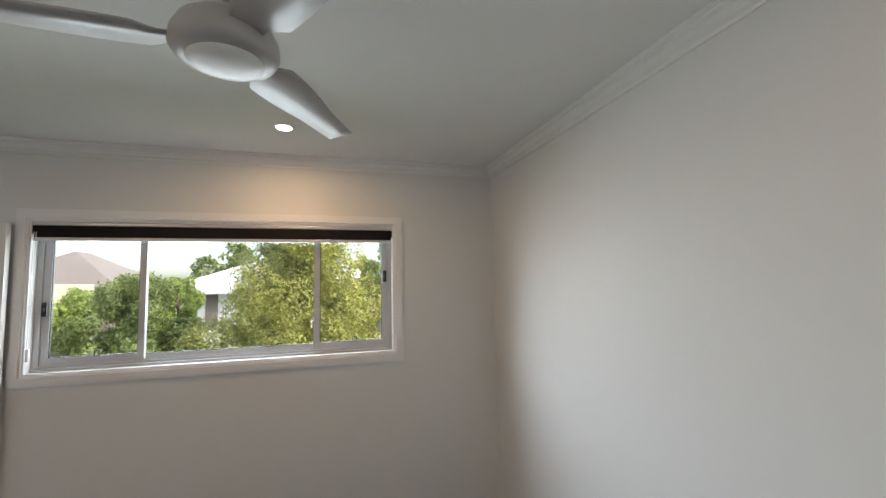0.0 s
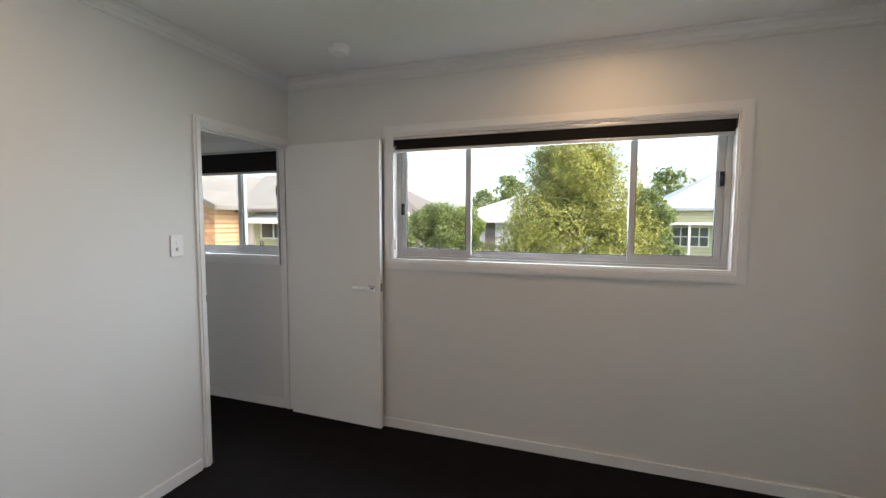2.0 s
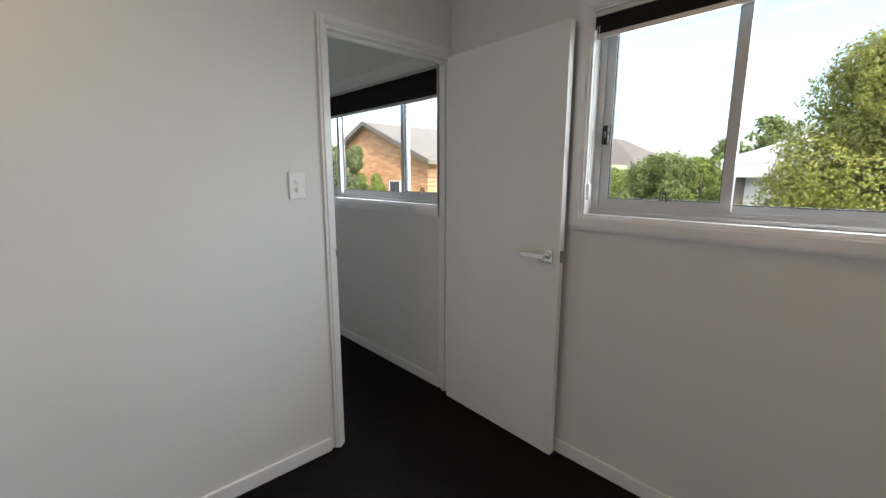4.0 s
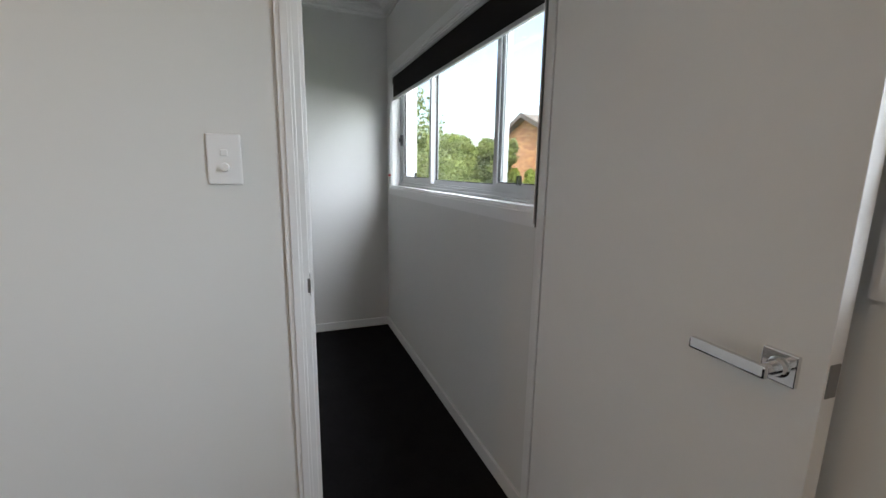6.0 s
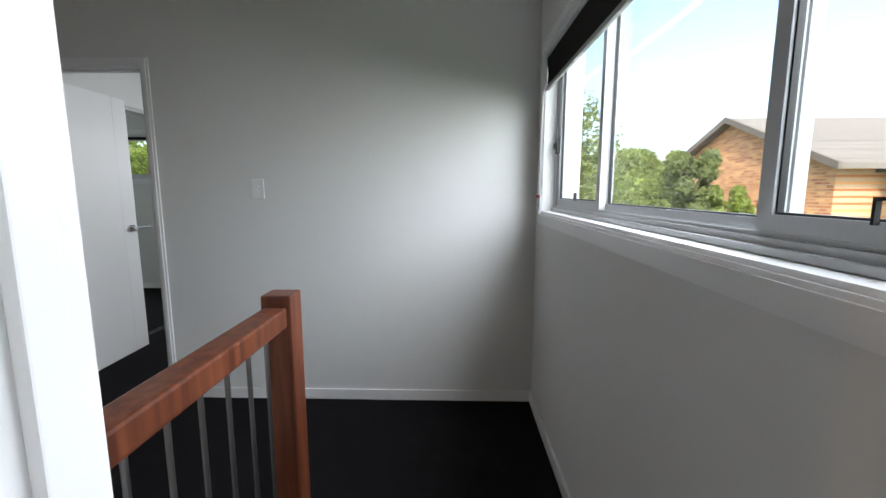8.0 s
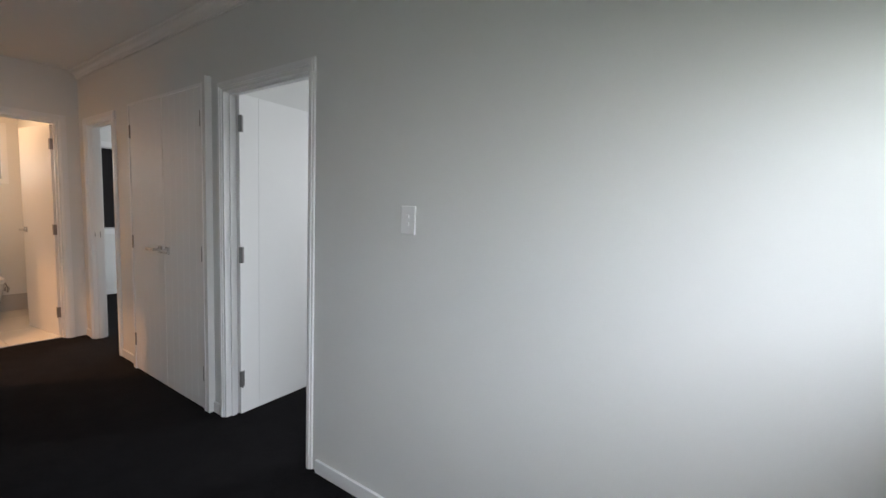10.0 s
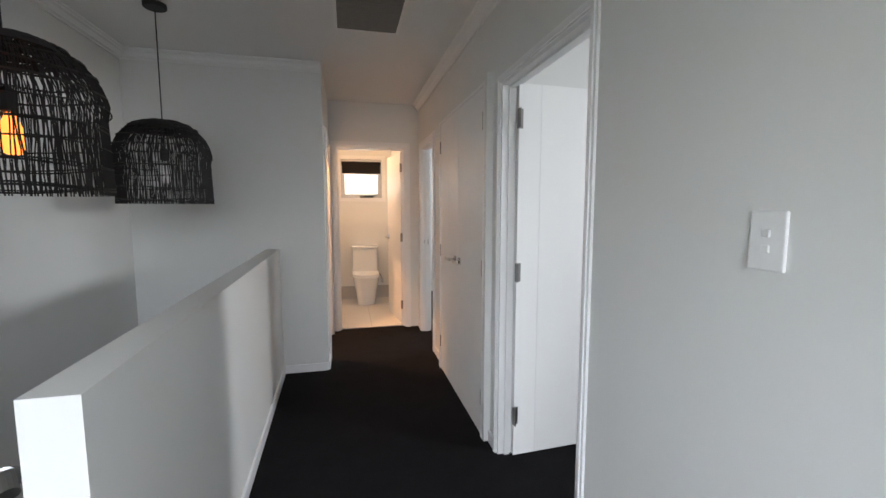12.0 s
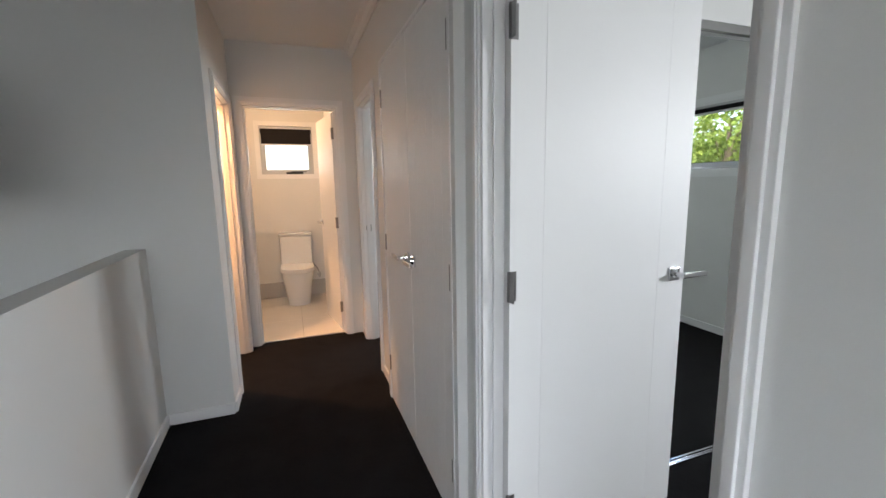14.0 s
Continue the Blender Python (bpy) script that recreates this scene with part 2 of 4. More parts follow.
def base(name, x=0, y=0, z=0, rz=0.0, **tags):
    ob = new(name)
    ob.empty_display_size = 0.1
    ob.matrix_world = pose(x, y, z, 0, 0, rz)
    return tagged(ob, **tags)


def structure(name, bm, material, label, category):
    return tagged(link(name, bm, material), label=label, category=category, kind="structure")


def slab(axis, lo, hi, u0, u1, v0, v1, holes=()):
    """A slab normal to axis with rectangular holes; u, v are the two other axes in order."""
    us = sorted({u0, u1, *[h[0] for h in holes], *[h[1] for h in holes]})
    vs = sorted({v0, v1, *[h[2] for h in holes], *[h[3] for h in holes]})
    us, vs = [u for u in us if u0 <= u <= u1], [v for v in vs if v0 <= v <= v1]
    nu, nv = len(us) - 1, len(vs) - 1

    def solid(i, j):
        if not (0 <= i < nu and 0 <= j < nv):
            return False
        cu, cv = (us[i] + us[i + 1]) / 2, (vs[j] + vs[j + 1]) / 2
        return not any(h[0] < cu < h[1] and h[2] < cv < h[3] for h in holes)

    bm = bmesh.new()
    made = {}

    def vert(i, j, w):
        k = (i, j, w)
        if k not in made:
            c = [us[i], vs[j]]
            c.insert("xyz".index(axis), w)
            made[k] = bm.verts.new(c)
        return made[k]

    for i in range(nu):
        for j in range(nv):
            if not solid(i, j):
                continue
            for w in (lo, hi):
                bm.faces.new((vert(i, j, w), vert(i + 1, j, w), vert(i + 1, j + 1, w), vert(i, j + 1, w)))
            for di, dj, a, b in ((-1, 0, (i, j), (i, j + 1)), (1, 0, (i + 1, j), (i + 1, j + 1)), (0, -1, (i, j), (i + 1, j)), (0, 1, (i, j + 1), (i + 1, j + 1))):
                if not solid(i + di, j + dj):
                    bm.faces.new((vert(*a, lo), vert(*b, lo), vert(*b, hi), vert(*a, hi)))
    bmesh.ops.recalc_face_normals(bm, faces=bm.faces)
    return bm


# ---- the building ----
CEIL = 2.55
H = -2.28            # hall face of the west wall
BED_W = (0.855, 2.905, 1.205, 2.075)
HALL_W = (-2.12, -0.10, 1.195, 2.05)
WEST_W = (-2.7, -0.9, 1.47, 2.06)
TOI_W = (-2.0, -1.39, 1.54, 2.12)
R3_W = (-4.4, -2.84, 0.92, 2.09)
LOW = -2.85


def wall(name, axis, lo, hi, u0, u1, v0=0.0, v1=CEIL, holes=(), label="matt off-white painted plasterboard wall"):
    return structure(name, slab(axis, lo, hi, u0, u1, v0, v1, holes), M_WALL, label, "wall")


wall("wall_north", "y", 0.0, 0.2, -5.42, 3.8, -0.3, CEIL, (BED_W, HALL_W), "off-white painted outer wall with two wide windows")
wall("wall_bedroom_east", "x", 3.64, 3.8, -3.7, 0.0, -0.3)
wall("wall_bedroom_south", "y", -3.7, -3.6, 0.19, 3.64, -0.3)
wall("wall_bedroom_west", "x", -0.09, 0.0, -2.29, 0.0, LOW, CEIL, ((-0.785, 0.0, -0.25, 2.05),), "off-white painted wall with a bedroom doorway")
wall("wall_jog", "y", -2.29, -2.2, 0.0, 0.19, LOW)
wall("wall_void_east", "x", 0.13, 0.19, -4.63, -2.29, LOW)
wall("wall_void_south", "y", -4.73, -4.63, -1.29, 0.19, LOW)
wall("wall_corridor_east", "x", -1.29, -1.19, -5.785, -4.73, -0.25, CEIL, ((-5.66, -4.92, -1, 2.05),))
wall("wall_hall_west", "x", H - 0.09, H, -5.785, 0.0, -0.25, CEIL, ((-3.145, -2.305, -1, 2.05), (-4.47, -3.31, -1, 2.1), (-5.58, -4.9, -1, 2.05)), "off-white painted hall wall with three doorways")
wall("wall_toilet_front", "y", -5.885, -5.785, -5.27, 0.8, -0.25, CEIL, ((-2.13, -1.36, -1, 2.07), (-5.27, -2.37, -1, 2.56)))
wall("wall_toilet_west", "x", -2.2, -2.15, -7.45, -5.885, -0.25)
wall("wall_toilet_east", "x", -1.15, -1.05, -7.45, -5.885, -0.25)
wall("wall_toilet_back", "y", -7.6, -7.45, -2.2, -1.05, -0.25, CEIL, (TOI_W,))
wall("wall_bathroom_east", "x", 0.8, 0.9, -5.885, -4.63, -0.25)
wall("wall_bathroom_north", "y", -4.73, -4.63, 0.19, 0.8, -0.25)
# the second opening is for the back room's added window
wall("wall_west_room_west", "x", -5.42, -5.27, -7.95, 0.0, -0.25, CEIL, (WEST_W, (-6.9, -5.4, 1.2, 2.06)))
wall("wall_robe", "y", -3.5, -3.4, -5.27, -2.37, -0.25)
wall("wall_back_room_north", "y", -4.86, -4.78, -5.27, -2.37, -0.25)
wall("wall_linen_back", "x", -3.0, -2.92, -4.78, -3.5, -0.25)
wall("wall_back_room_south", "y", -7.95, -7.8, -5.27, -2.2, -0.25, CEIL, (R3_W,))
wall("wall_back_room_east", "x", -2.29, -2.2, -7.8, -5.885, -0.25)
half_wall = wall("half_wall", "x", -0.995, -0.893, -4.63, -1.87, LOW, 1.06, label="white painted waist-high plaster balustrade wall beside the stairwell")
for v in half_wall.data.vertices:      # the wall runs a degree out of square
    v.co.x -= (v.co.y + 1.87) * 0.025
wall("wall_stair_north", "y", -1.04, -0.95, -0.95, -0.09, LOW, -0.25)
wall("wall_stair_west", "x", -1.03, -0.98, -1.87, -0.95, LOW, -0.25)

structure("floor", slab("z", -0.25, 0.0, -5.42, 3.8, -7.95, 0.0, ((-0.873, 0.19, -4.63, -2.29), (-0.873, -0.09, -2.29, -1.04))), M_CARPET, "dark charcoal cut-pile carpet on the upper floor", "carpet")
structure("lower_floor", boxm(-0.98, 0.1, -4.63, -0.86, LOW - 0.1, LOW), M_CARPET, "dark carpet at the foot of the stairwell", "floor")
structure("ceiling", slab("z", CEIL, CEIL + 0.12, -5.42, 3.8, -7.95, 0.2), M_CEIL, "flat white plasterboard ceiling", "ceiling")


BED_CEIL = 2.515
structure("ceiling_bedroom", boxm(0.0, 3.64, -3.6, 0.0, BED_CEIL, CEIL), M_CEIL, "flat white plasterboard bedroom ceiling", "ceiling")


def cornice(p, q, n):
    """Stepped cove moulding from p to q on a wall whose face looks along n."""
    prof = [(0.0, -0.092), (0.012, -0.092), (0.012, -0.078), (0.03, -0.066), (0.03, -0.058), (0.046, -0.036), (0.066, -0.026), (0.066, -0.018), (0.084, -0.010), (0.084, 0.0), (0.0, 0.0)]
    bm = bmesh.new()
    ends = []
    for c in (p, q):
        ends.append([bm.verts.new((c[0] + n[0] * a * 0.78, c[1] + n[1] * a * 0.78, (BED_CEIL if max(p[0], q[0]) > 0.15 or n == (1, 0) and p[0] == 0 else CEIL) + b * 0.78)) for a, b in prof])
    k = len(prof)
    for i in range(k):
        bm.faces.new((ends[0][i], ends[0][(i + 1) % k], ends[1][(i + 1) % k], ends[1][i]))
    bm.faces.new(ends[0])
    bm.faces.new(list(reversed(ends[1])))
    bmesh.ops.recalc_face_normals(bm, faces=bm.faces)
    return structure("cornice", bm, M_CEIL, "white stepped plaster cornice along the ceiling", "cornice")


for p, q, n in (((0, 0), (3.64, 0), (0, -1)), ((3.64, 0), (3.64, -3.6), (-1, 0)), ((0, 0), (0, -2.2), (1, 0)), ((0.19, -3.6), (3.64, -3.6), (0, 1)), ((0.19, -2.2), (0.19, -3.6), (1, 0)),
                ((H, 0), (-0.09, 0), (0, -1)), ((H, 0), (H, -5.785), (1, 0)), ((-0.09, 0), (-0.09, -2.29), (-1, 0)), ((0.13, -2.29), (0.13, -4.63), (-1, 0)),
                ((-1.29, -4.63), (0.13, -4.63), (0, 1))):
    cornice(p, q, n)


def baseboard(x0, y0, x1, y1, n, h=0.068, t=0.014):
    bm = bmesh.new()
    ax, bx = sorted((x0, x1 + n[0] * t if x0 == x1 else x1))
    ay, by = sorted((y0, y1 + n[1] * t if y0 == y1 else y1))
    box(bm, ax, bx, ay, by, 0.0, h, bevel=0.003)
    return structure("baseboard", bm, M_TRIM, "glossy white skirting board", "baseboard")


for a in ((0.03, 0, 3.64, 0, (0, -1)), (3.64, -3.6, 3.64, -0.015, (-1, 0)), (0, -2.2, 0, -0.845, (1, 0)), (0.2, -3.6, 3.62, -3.6, (0, 1)), (0.19, -3.58, 0.19, -2.21, (1, 0)),
          (H, 0, -0.09, 0, (0, -1)), (H, -2.235, H, -0.015, (1, 0)), (H, -3.268, H, -3.19, (1, 0)), (H, -4.84, H, -4.512, (1, 0)), (H, -5.77, H, -5.645, (1, 0)),
          (-1.29, -4.63, -0.94, -4.63, (0, 1)), (-1.29, -4.85, -1.29, -4.64, (-1, 0)),
          (-5.27, -3.3, -5.27, -0.0, (1, 0)), (-5.25, 0, H - 0.09, 0, (0, -1)), (H - 0.09, -2.2, H - 0.09, -0.02, (-1, 0)), (-5.25, -7.8, -2.31, -7.8, (0, 1)),
          (-0.09, -0.86, -0.09, -0.84, (-1, 0))):
    baseboard(*a)


half_board = baseboard(-0.995, -4.615, -0.995, -1.872, (-1, 0))
for v in half_board.data.vertices:
    v.co.x -= (v.co.y + 1.87) * 0.025


# ---- door openings ----
def frame_set(name, axis, face, lo, hi, u0, u1, top, sides, trim=0.06, legs=(True, True), head=True, label="white painted door frame with architraves"):
    """Lining, stop and architraves round an opening through a wall between lo and hi; sides: the faces (+1, -1) that carry architraves."""
    ob = base(name, label=label, category="door frame", kind="structure")

    def put(pname, a0, a1, b0, b1, z0, z1, bev=0.002):
        if axis == "x":
            part(pname, boxm(a0, a1, b0, b1, z0, z1, bevel=bev), M_TRIM, ob)
        else:
            part(pname, boxm(b0, b1, a0, a1, z0, z1, bevel=bev), M_TRIM, ob)

    j = 0.018
    put("jamb", lo - 0.003, hi + 0.003, u0 - 0.002, u0 + j, 0.0, top)
    put("jamb", lo - 0.003, hi + 0.003, u1 - j, u1 + 0.002, 0.0, top)
    put("head_jamb", lo - 0.003, hi + 0.003, u0 + j, u1 - j, top - j, top)
    mid = (lo + hi) / 2 - 0.006
    for b0, b1 in ((u0 + j, u0 + j + 0.012), (u1 - j - 0.012, u1 - j)):
        put("door_stop", mid - 0.012, mid + 0.02, b0, b1, 0.0, top - j)
    put("door_stop", mid - 0.012, mid + 0.02, u0 + j + 0.012, u1 - j - 0.012, top - j - 0.012, top - j)
    for s in sides:
        a = hi if s > 0 else lo
        for ta, tb, d in ((0.006, trim, 0.012), (0.014, trim - 0.012, 0.019)):
            a0, a1 = sorted((a, a + s * d))
            if legs[0]:
                put("architrave", a0, a1, u0 - tb + 0.008, u0 - ta + 0.008, 0.0, top + tb - 0.008)
            if legs[1]:
                put("architrave", a0, a1, u1 + ta - 0.008, u1 + tb - 0.008, 0.0, top + tb - 0.008)
            if head:
                put("architrave", a0, a1 - 0.001, u0 - ta + 0.008, u1 + ta - 0.008, top + ta - 0.008, top + tb - 0.008)
    return ob


frame_set("door_frame_bedroom", "x", 0, -0.09, 0.0, -0.785, 0.012, 2.05, (1, -1), trim=0.045, legs=(True, False))
frame_set("door_frame_west_room", "x", H, H - 0.09, H, -3.145, -2.305, 2.05, (1, -1), trim=0.045)
structure("linen_surround", slab("x", H, H + 0.04, -4.51, -3.27, 0.0, 2.14, ((-4.47, -3.31, -1, 2.1),)), M_WALL, "white painted surround standing proud round the linen cupboard", "wall")
frame_set("door_frame_linen", "x", H, H - 0.05, H + 0.04, -4.47, -3.31, 2.1, (), head=False)
frame_set("door_frame_back_room", "x", H, H - 0.09, H, -5.58, -4.9, 2.05, (1, -1))
frame_set("door_frame_toilet", "y", -5.785, -5.885, -5.785, -2.13, -1.36, 2.07, (1,))
frame_set("door_frame_bathroom", "x", -1.29, -1.29, -1.19, -5.66, -4.92, 2.05, (-1,))


def lever(parent, m, way=1, plate=0.054):
    """A square rose with a flat lever; local x runs along the lever, y out of the door."""
    h = base("door_handle")
    h.parent = parent
    h.matrix_local = m
    part("rose", boxm(-plate / 2, plate / 2, 0, 0.009, -plate / 2, plate / 2, bevel=0.002), M_CHROME, h)
    bm = bmesh.new()
    tube(bm, (0, 0.008, 0), (0, 0.055, 0), 0.0105)
    tube(bm, (0, 0.009, 0), (0, 0.02, 0), 0.018, 0.014)
    part("neck", bm, M_CHROME, h, smooth=False)
    a, b = sorted((-0.011 * way, 0.125 * way))
    part("lever", boxm(a, b, 0.046, 0.058, -0.011, 0.011, bevel=0.004), M_CHROME, h)
    return h


def hinge(parent, x, y, z, rz=0):
    bm = bmesh.new()
    tube(bm, (0, 0, -0.05), (0, 0, 0.05), 0.0065, seg=12)
    for k in (-0.03, -0.01, 0.01, 0.03):
        tube(bm, (0, 0, k - 0.0006), (0, 0, k + 0.0006), 0.0072, seg=12)
    box(bm, -0.002, 0.0005, -0.03, 0.0, -0.05, 0.05)
    box(bm, 0.0, 0.026, -0.002, 0.0005, -0.05, 0.05)
    ob = part("hinge", bm, M_STEEL, parent, "satin steel butt hinge")
    ob.matrix_local = pose(x, y, z, 0, 0, rz)
    return ob


def door(name, x, y, rz, w, label, h=2.03, grooves=(), handle_x=None, sides=(1, -1), hinges=True, mirror=False, hinge_side=1, way=-1):
    """A leaf hung at its local origin, along local x; thickness centred on y."""
    ob = base(name, x, y, 0.008, rz, label=label, category="door", kind="structure")
    t = 0.0175
    bm = bmesh.new()
    gs = [0.0, *sorted(grooves), w]
    if grooves:
        leaf = part("leaf", box(bm, 0.001, w - 0.001, -t + 0.003, t - 0.003, 0.001, h - 0.001), M_DOOR, ob)
        for a, b in zip(gs, gs[1:]):
            part("board", boxm(a + (0.0004 if a else 0), b - (0.0004 if b < w else 0), -t, t, 0, h, bevel=0.0009), M_DOOR, leaf)
    else:
        part("leaf", box(bm, 0, w, -t, t, 0, h, bevel=0.0015), M_DOOR, ob)
    hx = w - 0.06 if handle_x is None else handle_x
    for s in sides:
        m = pose(hx, s * t, 1.012, 0, 0, 0 if s > 0 else 180)
        lever(ob, m, way=way * s)
    if sides:
        part("latch_plate", boxm(w - 0.0005, w + 0.0015, -0.0125, 0.0125, 0.985, 1.04, bevel=0.0004), M_STEEL, ob, "satin steel latch plate")
    if hinges:
        for z in (0.235, 1.042, 1.85):
            hinge(ob, -0.004, hinge_side * (t + 0.004), z, 0)
    return ob


door("door_bedroom", 0.026, -0.034, -1.6, 0.772, "white flush bedroom door standing open against the window wall", hinges=False)
door("door_west_room", H - 0.074, -3.107, 183.0, 0.815, "white grooved door standing open into the next bedroom", grooves=(0.13, 0.67), hinge_side=-1, way=1)
door("door_linen", H + 0.018, -4.45, 90, 0.557, "white closed linen cupboard door with vertical grooves", h=2.075, grooves=(0.09, 0.18, 0.27, 0.36, 0.45), sides=(-1,), hinges=False, handle_x=0.505)
door("door_linen", H + 0.018, -3.33, -90, 0.557, "white closed linen cupboard door with vertical grooves", h=2.075, grooves=(0.09, 0.18, 0.27, 0.36, 0.45), sides=(1,), hinges=False, handle_x=0.505)
door("door_toilet", -2.105, -5.893, -82, 0.66, "white door standing open into the toilet room", hinge_side=1)
door("door_bathroom", -1.185, -4.945, 0, 0.70, "white door standing open into the bathroom", hinge_side=1)
for hy in (-4.45, -3.33):
    for hz in (0.2, 0.99, 1.84):
        tagged(link("cupboard_hinge", boxm(H + 0.034, H + 0.043, hy - 0.007, hy + 0.007, hz, hz + 0.1, bevel=0.001), M_STEEL), label="satin steel hinge knuckle on the linen cupboard", category="hinge", group="cupboard hinges")


def strike(x, y, z, rz):
    ob = base("strike_plate", x, y, z, rz, label="satin steel strike plate let into the door jamb", category="strike plate")
    part("plate", slab("y", 0.0, 0.002, -0.022, 0.014, -0.03, 0.03, ((-0.008, 0.006, -0.014, 0.014),)), M_STEEL, ob)
    part("lip", boxm(0.014, 0.024, -0.006, 0.002, -0.02, 0.02, bevel=0.002), M_STEEL, ob)
    for s in (-0.022, 0.022):
        bm = bmesh.new()
        tube(bm, (0, 0.0018, s), (0, 0.003, s), 0.004, seg=10)
        part("screw", bm, M_CHROME, ob)


strike(-0.02, -0.767, 1.02, 0)
strike(H - 0.05, -5.562, 1.02, 0)


# ---- windows ----
def sliding_window(name, x0, x1, z0, z1, m1, m2, label, m=Matrix.Identity(4), trim_legs=(True, True), depth=0.2, locks=True):
    """A three-light aluminium window in an opening of a wall whose inner face is local y = 0."""
    ob = base(name, label=label, category="window", kind="structure")
    ob.matrix_world = m
    # timber reveal
    r = 0.014
    part("reveal", slab("y", -0.004, 0.12, x0 - 0.001, x1 + 0.001, z0 - 0.001, z1 + 0.001, ((x0 + r, x1 - r, z0 + r, z1 - r),)), M_TRIM, ob)
    # architrave, two steps
    for a, b, d in ((-0.004, 0.056, 0.012), (0.006, 0.044, 0.018)):
        lx, rx = (x0 - b if trim_legs[0] else x0 + 0.0), (x1 + b if trim_legs[1] else x1 + 0.007)
        part("architrave", slab("y", -d, -0.0005, lx, rx, z0 - b, z1 + b, ((x0 - a, x1 + a, z0 - a, z1 + a),)), M_TRIM, ob)
    X0, X1, Z0, Z1 = x0 + r, x1 - r, z0 + r, z1 - r
    f = 0.03
    part("window_frame", slab("y", 0.06, 0.135, X0, X1, Z0, Z1, ((X0 + f, X1 - f, Z0 + f, Z1 - f),)), M_ALU, ob)
    part("window_sill", boxm(X0 + 0.001, X1 - 0.001, 0.046, 0.0605, Z0 + 0.0005, Z0 + 0.016, bevel=0.003), M_ALU, ob)
    for k in range(2):
        part("track", boxm(X0 + f, X1 - f, 0.068 + 0.03 * k, 0.072 + 0.03 * k, Z0 + f, Z0 + f + 0.008), M_ALU, ob)
    lights = ((X0 + f, m1 + 0.018, 0.07, True), (m1 - 0.018, m2 + 0.018, 0.1, False), (m2 - 0.018, X1 - f, 0.07, True))
    for a, b, y, sash in lights:
        s = 0.036 if sash else 0.026
        zb, zt = Z0 + f + 0.004, Z1 - f
        part("sash", slab("y", y, y + 0.024, a, b, zb, zt, ((a + s, b - s, zb + s, zt - s),)), M_ALU, ob, "white aluminium sash")
        part("seal", slab("y", y + 0.006, y + 0.018, a + s - 0.001, b - s + 0.001, zb + s - 0.001, zt - s + 0.001, ((a + s + 0.004, b - s - 0.004, zb + s + 0.004, zt - s - 0.004),)), M_RUBBER, ob, "black rubber glazing seal")
        pane = part("pane", boxm(a + s, b - s, y + 0.01, y + 0.014, zb + s, zt - s), M_GLASS, ob, "clear glass pane")
        pane.visible_shadow = False
        if sash and locks:
            lx = a + 0.017 if a < m1 - 0.1 else b - 0.017
            lz = z0 + (0.36 if a < m1 - 0.1 else 0.52)
            bm = boxm(lx - 0.013, lx + 0.013, y - 0.02, y - 0.0005, lz - 0.04, lz + 0.04, bevel=0.004)
            box(bm, lx - 0.006, lx + 0.006, y - 0.032, y - 0.018, lz - 0.014, lz + 0.014, bevel=0.003)
            part("latch", bm, M_RUBBER, ob, "black sash latch")
            cx = (a + b) / 2 + 0.02
            bm = boxm(cx - 0.014, cx - 0.009, y - 0.008, y, zb + s - 0.004, zb + s + 0.028)
            box(bm, cx + 0.009, cx + 0.014, y - 0.008, y, zb + s - 0.004, zb + s + 0.028)
            box(bm, cx - 0.014, cx + 0.014, y - 0.008, y, zb + s + 0.028, zb + s + 0.033)
            part("finger_pull", bm, M_RUBBER, ob, "small dark finger pull")
    return ob


sliding_window("window_bedroom", *BED_W, 1.388, 2.393, "wide white aluminium sliding window with three panes")
sliding_window("window_hall", *HALL_W, -1.43, -0.55, "wide white aluminium sliding window with three panes beside the door", trim_legs=(True, False))
sliding_window("window_west_room", 0.9, 2.7, *WEST_W[2:], 1.4, 2.2, "white aluminium sliding window over the carpet", m=pose(-5.27, 0, 0, 0, 0, 90) @ Matrix.Translation((-3.6, 0, 0)), locks=False)
# window out of view, added so that daylight reaches the back room
sliding_window("added_window_back_room", 0.9, 2.4, 1.2, 2.06, 1.35, 1.95, "unseen white aluminium sliding window added to light the back room", m=pose(-5.27, 0, 0, 0, 0, 90) @ Matrix.Translation((-7.8, 0, 0)), locks=False)
sliding_window("window_back_room", -R3_W[1], -R3_W[0], *R3_W[2:], 3.3, 3.9, "white aluminium window behind a lowered blind", m=pose(0, -7.8, 0, 0, 0, 180), locks=False)


